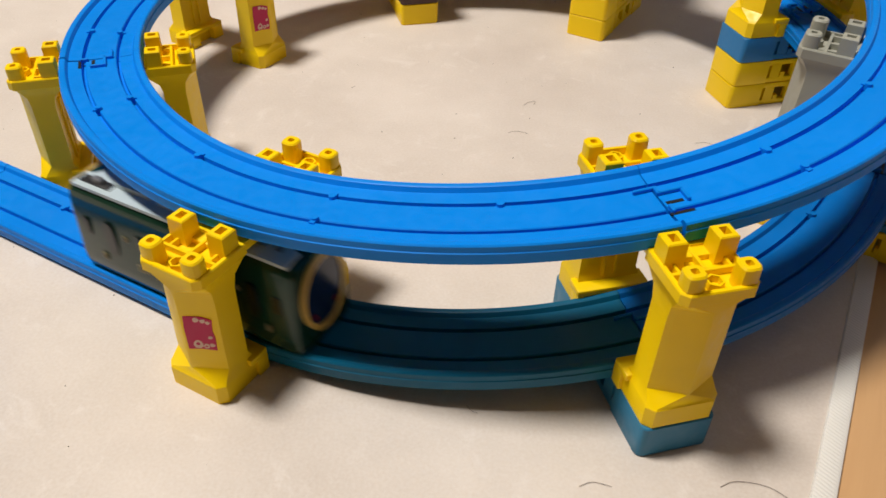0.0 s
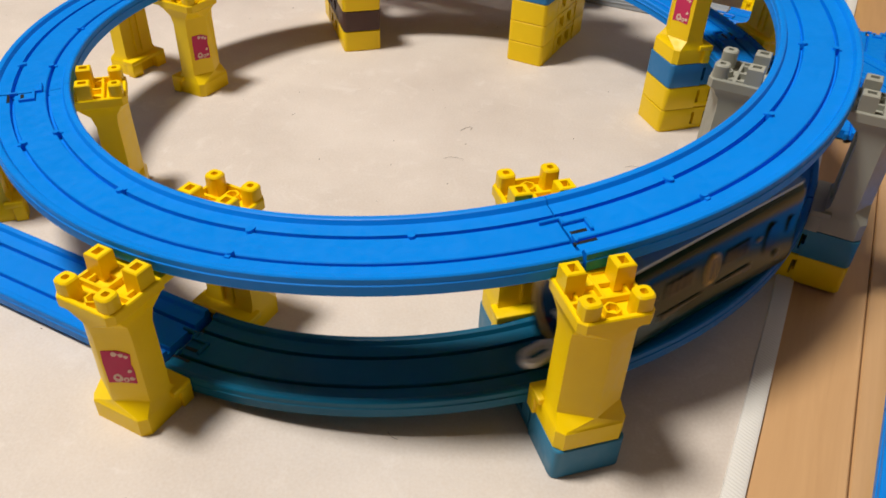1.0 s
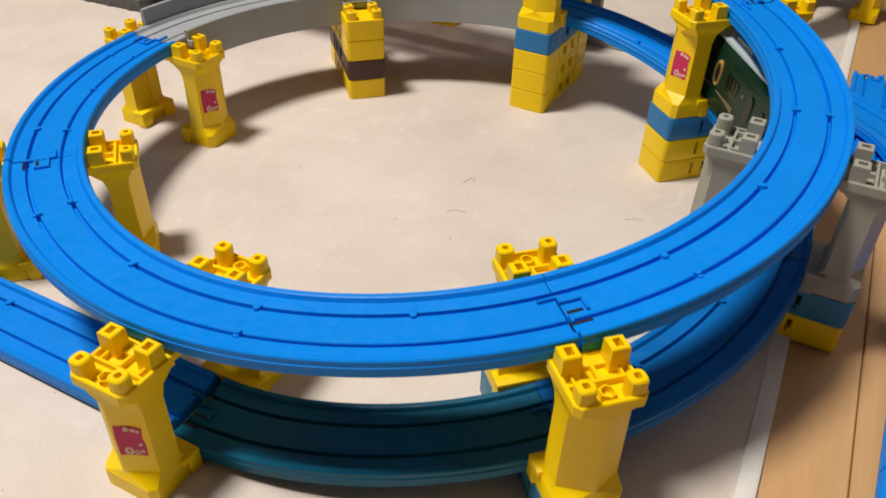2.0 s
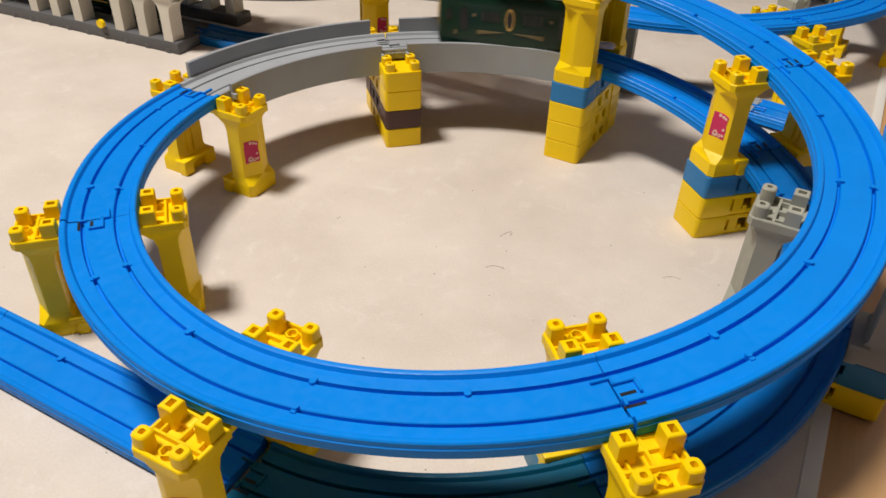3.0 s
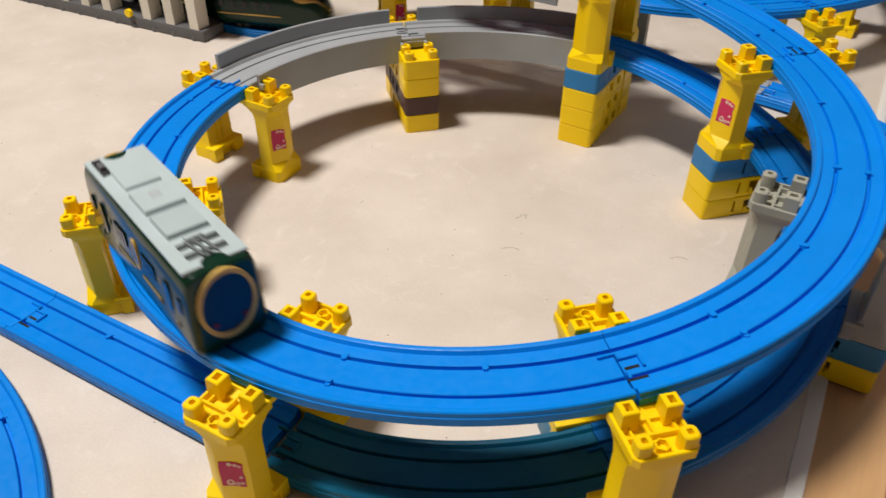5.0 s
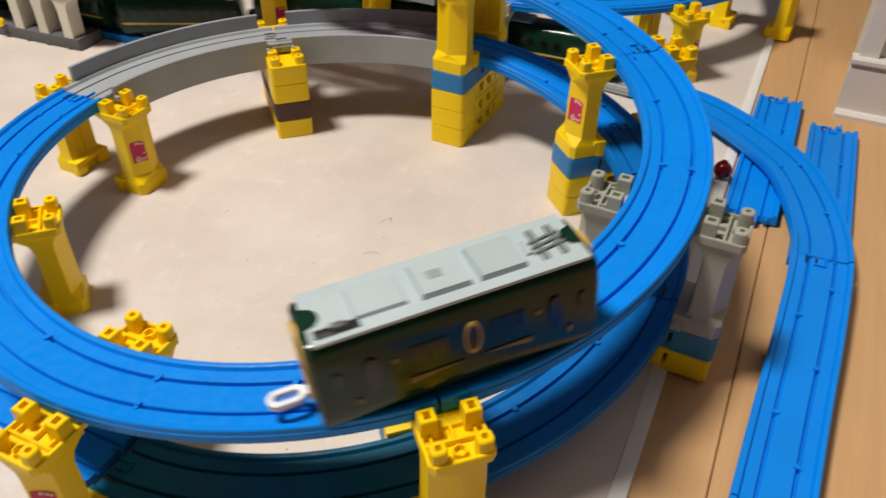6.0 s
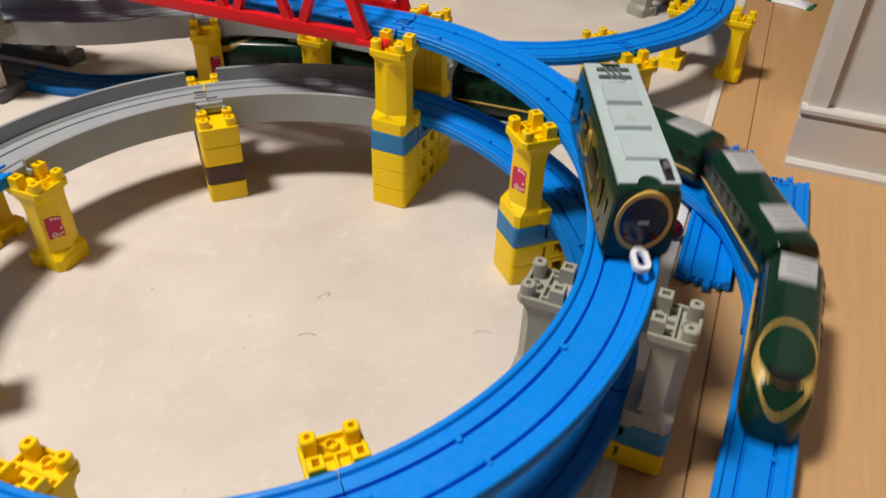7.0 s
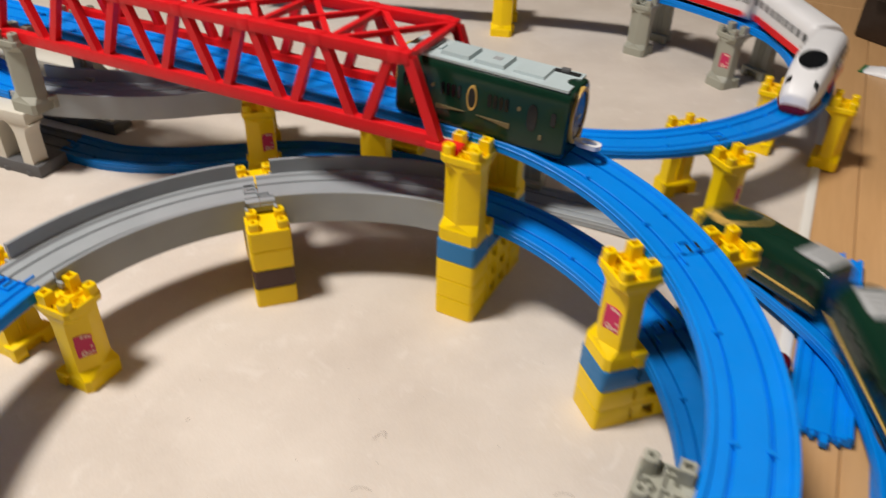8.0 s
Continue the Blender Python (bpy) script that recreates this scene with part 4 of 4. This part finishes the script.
def nose_top(x, hl, z0, z1, start, blunt=False):
    """Height and half width of a streamlined nose at x."""
    t = min(1.0, max(0.0, (x - start) / (hl - start)))
    if blunt:
        u = min(1.0, max(0.0, (x - hl + 0.016) / 0.016))
        return z1 - (z1 - z0) * (0.05 * t + 0.26 * t ** 3 + 0.26 * u ** 3), 0.0198 * (1 - 0.04 * t) * (1 - 0.42 * u ** 2.6)
    return z1 - (z1 - z0) * (0.10 * t + 0.54 * t ** 3.4), 0.0198 * (1 - 0.06 * t - 0.30 * t ** 5)


def express_car(kind, hl=0.0625, body=GREEN, roof_mat=SILVER, band=GOLD, white=False):
    """A car of the long train: kind is nose, tail or middle; x is ahead."""
    ob = empty("express_car")
    z0, z1 = 0.0040, 0.0455
    start = -0.006 if white else 0.008
    sgn = -1 if kind == "tail" else 1
    ends = kind != "middle"
    bm = bmesh.new()
    rings = []
    e = 3.6
    for x in [-hl, -hl + 0.001, -hl + 0.003] + list(np.linspace(-hl + 0.008, hl - 0.018, 20)) + list(np.linspace(hl - 0.016, hl - 0.0008, 12)) + [hl]:
        k = 0.90 if x == -hl else (0.97 if x < -hl + 0.002 else 1.0)
        if ends:
            zt, hw = nose_top(x, hl, z0, z1, start, not white)
            k2 = 1.0 if x < hl - 0.0005 else 0.82
        else:
            zt, hw = z1, 0.0198
            k2 = 1.0 if x < hl - 0.003 else (0.90 if x == hl else 0.98)
        rings.append([Vector((sgn * p.x, sgn * p.y, p.z)) for p in sect(x, hw * k * k2, z0, z0 + (zt - z0) * (1 if k == 1 else 0.97) * (1 if k2 == 1 else 0.97), 28, e, 0.10)])
    loft(bm, rings)
    part("body", bm, body, ob)

    def surf(x, y):
        zt, hw = nose_top(x, hl, z0, z1, start, not white) if ends else (z1, 0.0198)
        hw *= 0.93
        q = min(0.999, abs(y) / hw)
        return (z0 + zt) / 2 + (zt - z0) / 2 * (1 - q ** e) ** (1 / e)

    def lay(name, mat, pts_fn, label, lift=0.0006):
        """A skin laid on the nose; pts_fn gives rows of x, y."""
        bm = bmesh.new()
        rows = pts_fn()
        vs = [[bm.verts.new((sgn * x, sgn * y, surf(x, y) + lift)) for x, y in row] for row in rows]
        for r0, r1 in zip(vs, vs[1:]):
            for i in range(len(r0) - 1):
                bm.faces.new((r0[i], r0[i + 1], r1[i + 1], r1[i]))
        ret = bmesh.ops.extrude_face_region(bm, geom=list(bm.faces))
        for v in ret["geom"]:
            if isinstance(v, bmesh.types.BMVert):
                v.co.z -= 0.0010
        return part(name, bm, mat, ob, label)

    if ends and not white:
        def band_rows():
            rows = []
            for cx, a, b in ((0.0335, 0.0285, 0.0172), (0.0292, 0.0222, 0.0150)):
                rows.append([(cx + a * math.cos(t), b * math.sin(t)) for t in np.linspace(0, 2 * math.pi, 41)])
            return rows
        lay("gold_band", band, band_rows, "gold band round the nose window")
        lay("windscreen", DARK_GLASS, lambda: [[(x, 0.0120 * s * math.sqrt(max(0.02, 1 - ((x - 0.0310) / 0.0235) ** 2)) / 0.9) for s in np.linspace(-0.9, 0.9, 11)] for x in np.linspace(0.0425, 0.0535, 9)], "black windscreen", 0.0005)
    if white and ends:
        lay("windscreen", DARK_GLASS, lambda: [[(x, 0.0122 * s * math.sqrt(max(0.0, 1 - ((x - 0.0240) / 0.0165) ** 2))) for s in np.linspace(-1, 1, 13)] for x in np.linspace(0.0076, 0.0404, 17)], "black oval windscreen", 0.0006)
        if ends:
            for y in (-0.0120, 0.0120):
                lay("headlight", DARK_GLASS, lambda: [[(x, y + s * 0.0021) for s in (-1, 0, 1)] for x in (0.0500, 0.0520, 0.0545)], "dark headlight", 0.0007)
            bm = bmesh.new()
            loft(bm, [sect(x, nose_top(min(x, hl), hl, z0, z1, start)[1] * (1.03 if x < hl else 0.92), z0 - 0.0008, z0 + 0.0062, 28, 3.0, 0.05) for x in np.linspace(0.030, hl + 0.0012, 10)])
            part("skirt", bm, CRIMSON, ob, "dark red rim round the foot of the nose")
    for sy in (1, -1):
        side = Matrix.Translation((0, sy * 0.0188, 0)) @ pose(0, 0, 0, 0, 0, 90 * sy)
        x1 = -0.002 if ends else 0.058
        spots = [x for x in np.linspace(-0.056, x1, 5 if ends else 9)]
        for x in spots:
            bm = bmesh.new()
            oval_plate(bm, side @ Matrix.Translation((-0.0006, -sy * sgn * x, 0.0290)), 0.0030, 0.0040, 0.0014, 0, 16, 5.0)
            part("window", bm, DARK_GLASS, ob)
        bm = bmesh.new()
        lo, hi = -0.060, (0.012 if ends else 0.060)
        oval_plate(bm, side @ Matrix.Translation((-0.0002, -sy * sgn * (lo + hi) / 2, 0.0190 if not white else 0.0120)), (hi - lo) / 2, 0.0007 if not white else 0.0035, 0.0015, 0, 8, 9.0)
        part("stripe", bm, GOLD if not white else RED, ob)
    if not white:
        for x, ln in (((-0.046, 0.026),) if ends else ((-0.040, 0.030), (0.036, 0.030))):
            bm = bmesh.new()
            box(bm, ln, 0.0225, 0.0022, sgn * x, 0, z1 - 0.0010, 0.0007)
            for k in range(4):
                box(bm, 0.0012, 0.014, 0.0008, sgn * (x - ln * 0.3 + k * ln * 0.2), 0, z1 + 0.0011, 0)
            part("roof_panel", bm, roof_mat, ob, "silver roof panel")
    running_gear(ob, (0.036, -0.036))
    if kind != "tail":
        bm = bmesh.new()
        box(bm, 0.012, 0.009, 0.014, -hl - 0.004, 0, 0.0080, 0.0015)
        part("gangway", bm, BLACK, ob)
    return ob


GREEN_TEXT = "dark green toy express car with silver roof panels"
car = railcar()
green_cars, white_cars = [], []
for kind in ("nose", "middle", "middle", "middle", "middle", "tail"):
    c = tagged(express_car(kind), GREEN_TEXT + (" and gold band" if kind != "middle" else ""), "toy train", "cars of the green train")
    green_cars.append(c)
for kind in ("nose", "middle", "middle"):
    c = tagged(express_car(kind, 0.0640, WHITE, WHITE, GOLD, True), "white toy bullet train car with a red stripe" + (" and black windscreen" if kind == "nose" else ""), "toy train", "cars of the white train")
    white_cars.append(c)


# ---- small things ----
rail("curved_rail", line_pts(Line(smooth_line([(-0.218, 0.476, 0), (-0.148, 0.435, 0), (-0.094, 0.388, 0), (-0.058, 0.332, 0), (-0.039, 0.264, 0)])), 0.0, 0.26), BLUE, "bright blue plastic curved toy rail beside the approach", three)


def strand(pts, label="fine brown hair lying on the mat", r=0.00011):
    bm = bmesh.new()
    run = smooth_line([(x, y, 0.0003) for x, y in pts], 0.002)
    rings = []
    for i, p in enumerate(run):
        d = (run[min(i + 1, len(run) - 1)] - run[max(i - 1, 0)]).normalized()
        side = d.cross(Vector((0, 0, 1)))
        rings.append([p + side * (r * math.cos(a)) + Vector((0, 0, r * math.sin(a) + r)) for a in (0, 2.1, 4.2)])
    loft(bm, rings)
    tagged(part("hair", bm, HAIR, None, "", 60), label, "hair", "hairs on the mat")


HAIR = plastic("brown_hair", (0.14, 0.10, 0.08), 0.5)
CRUMB = plastic("dust_crumb", (0.10, 0.08, 0.07), 0.7)
strand([(0.2399, 0.3548), (0.2449, 0.3578), (0.2519, 0.3583), (0.2589, 0.3568), (0.2659, 0.3518)])
strand([(0.1428, 0.3801), (0.1448, 0.3776), (0.1478, 0.3766)])
strand([(0.148, 0.602), (0.152, 0.6045), (0.158, 0.604), (0.161, 0.602)])
strand([(0.156, 0.640), (0.160, 0.645), (0.164, 0.647), (0.163, 0.642)])
strand([(0.2648, 0.6079), (0.2708, 0.6099), (0.2768, 0.6079)])
strand([(0.1876, 0.3480), (0.1926, 0.3505), (0.1996, 0.3495)])
strand([(0.038, 0.645), (0.040, 0.648)])
strand([(-0.155, 0.690), (-0.150, 0.692), (-0.146, 0.691)])


def crumbs():
    """Specks of dust strewn over the mat."""
    rnd = random.Random(11)
    verts, faces = [], []
    spots = [(0.143, 0.673), (0.2335, 0.641), (0.1525, 0.573), (-0.027, 0.4226)]
    spots += [(rnd.uniform(-0.30, 0.36), rnd.uniform(0.30, 0.95)) for _ in range(150)]
    for x, y in spots:
        if x * SIDE.x + y * SIDE.y > D_MAT - 0.02:
            continue
        r = rnd.uniform(0.00018, 0.00055)
        k = len(verts)
        verts += [(x - r, y, 0.0), (x, y - r * 0.7, 0.0), (x + r, y, 0.0), (x, y + r * 0.7, 0.0), (x, y, r)]
        faces += [(k, k + 1, k + 4), (k + 1, k + 2, k + 4), (k + 2, k + 3, k + 4), (k + 3, k, k + 4)]
    me = bpy.data.meshes.new("dust")
    me.from_pydata(verts, [], faces)
    me.materials.append(CRUMB)
    tagged(new("dust", me), "dark specks of dust on the mat", "dust", kind="stuff")


crumbs()


def ball():
    bm = bmesh.new()
    bmesh.ops.create_uvsphere(bm, u_segments=28, v_segments=18, radius=0.0072, matrix=Matrix.Translation((0.4252, 0.7215, 0.0086)))
    ob = part("ball", bm, CRIMSON)
    tagged(ob, "small dark red plastic ball on the mat's hem", "ball")
    bm = bmesh.new()
    tube(bm, 0.0024, 0.0026, 0.0, 0.0012, 0, 0, 14, pose(0.4252, 0.7215, 0.0152), 0.0012)
    part("cap", bm, CRIMSON, ob)


ball()


def sachet():
    ob = empty("sachet", pose(0.730, 1.288, -0.0018, 0, 0, -38) @ Matrix.Diagonal((0.62, 0.66, 0.8, 1)))
    tagged(ob, "crumpled white and green snack wrapper on the floorboards", "wrapper")
    bm = bmesh.new()
    nx, ny = 14, 8
    vs = [[bm.verts.new((0.085 * (i / nx - 0.5), 0.045 * (j / ny - 0.5), 0.0014 + 0.010 * math.sin(math.pi * i / nx) ** 0.7 * math.sin(math.pi * j / ny) ** 0.6 + 0.0022 * noise.noise((i * 0.9, j * 0.9, 3.0)))) for j in range(ny + 1)] for i in range(nx + 1)]
    for i in range(nx):
        for j in range(ny):
            bm.faces.new((vs[i][j], vs[i + 1][j], vs[i + 1][j + 1], vs[i][j + 1]))
    ret = bmesh.ops.extrude_face_region(bm, geom=list(bm.faces))
    for v in ret["geom"]:
        if isinstance(v, bmesh.types.BMVert):
            v.co.z = 0.0004
    part("film", bm, WHITE, ob, "glossy white film", 60)
    for x, w in ((-0.044, 0.010), (0.044, 0.010)):
        bm = bmesh.new()
        box(bm, w, 0.046, 0.0016, x, 0, 0.0006, 0.0003)
        part("crimped_end", bm, LEAF_GREEN, ob, "green crimped end")
    bm = bmesh.new()
    loft(bm, [[Vector((0.004, -0.004, 0.010)), Vector((0.022, -0.006, 0.010)), Vector((0.012, 0.012, 0.010))], [Vector((0.010, 0.000, 0.036)), Vector((0.014, -0.001, 0.037)), Vector((0.012, 0.004, 0.035))]])
    part("torn_flap", bm, WHITE, ob)


LEAF_GREEN = plastic("green_print", (0.02, 0.16, 0.05), 0.35)
DARK_WOOD = plastic("dark_cabinet_wood", (0.028, 0.017, 0.012), 0.4, 0.2)
sachet()


def cabinet():
    ob = empty("cabinet", pose(0.743, 1.436, -0.0018, 0, 0, -57))
    tagged(ob, "dark brown wooden cabinet on the floorboards", "cabinet")
    bm = bmesh.new()
    box(bm, 0.90, 0.42, 0.70, 0.45, 0.21, 0.0, 0.004)
    part("body", bm, DARK_WOOD, ob)
    for k in range(2):
        bm = bmesh.new()
        box(bm, 0.43, 0.018, 0.60, 0.235 + k * 0.44, -0.0085, 0.06, 0.004)
        d = part("door", bm, DARK_WOOD, ob)
        bm = bmesh.new()
        box(bm, 0.012, 0.014, 0.10, 0.42 + k * 0.06, -0.0240, 0.36, 0.003)
        part("handle", bm, DULL_STEEL, d)


cabinet()


def glide(keys, t):
    """The value at t between keyed (time, value) pairs, smoothly."""
    for i in range(len(keys) - 1):
        (t0, v0), (t1, v1) = keys[i], keys[i + 1]
        if t <= t1:
            m0 = (v1 - v0) / (t1 - t0) if i == 0 else (v1 - keys[i - 1][1]) / (t1 - keys[i - 1][0])
            m1 = (v1 - v0) / (t1 - t0) if i + 2 == len(keys) else (keys[i + 2][1] - v0) / (keys[i + 2][0] - t0)
            h, u = t1 - t0, (t - t0) / (t1 - t0)
            return (2 * u ** 3 - 3 * u * u + 1) * v0 + (u ** 3 - 2 * u * u + u) * h * m0 + (3 * u * u - 2 * u ** 3) * v1 + (u ** 3 - u * u) * h * m1
    return keys[-1][1]


CAR_KEYS = [(0.0, 0.593), (0.5, 0.720), (1.0, 0.847), (1.5, 0.972), (3.5, 1.480), (4.2, 1.680), (5.5, 2.006), (6.0, 2.133), (6.5, 2.256), (7.0, 2.382), (7.5, 2.506), (8.0, 2.625)]
GREEN_KEYS = [(0.0, 0.55), (4.35, 0.55), (5.0, 0.72), (5.5, 0.93), (6.0, 1.170), (6.5, 1.414), (7.0, 1.598), (7.5, 1.812), (8.0, 2.03)]
WHITE_KEYS = [(0.0, 1.68), (6.2, 1.68), (6.6, 1.64), (7.0, 1.495), (7.5, 1.279), (8.0, 1.060)]


def motions():
    times = [round(0.1 * k, 1) for k in range(81)]
    walk(car, [(t, SPIRAL.ride(glide(CAR_KEYS, t))) for t in times])
    for i, c in enumerate(green_cars):
        walk(c, [(t, FLOOR_LINE.ride(glide(GREEN_KEYS, t) - i * 0.1395)) for t in times])
    for i, c in enumerate(white_cars):
        walk(c, [(t, UPPER_LINE.ride(glide(WHITE_KEYS, t) + i * 0.1395) @ pose(0, 0, 0, 0, 0, 180)) for t in times])


motions()
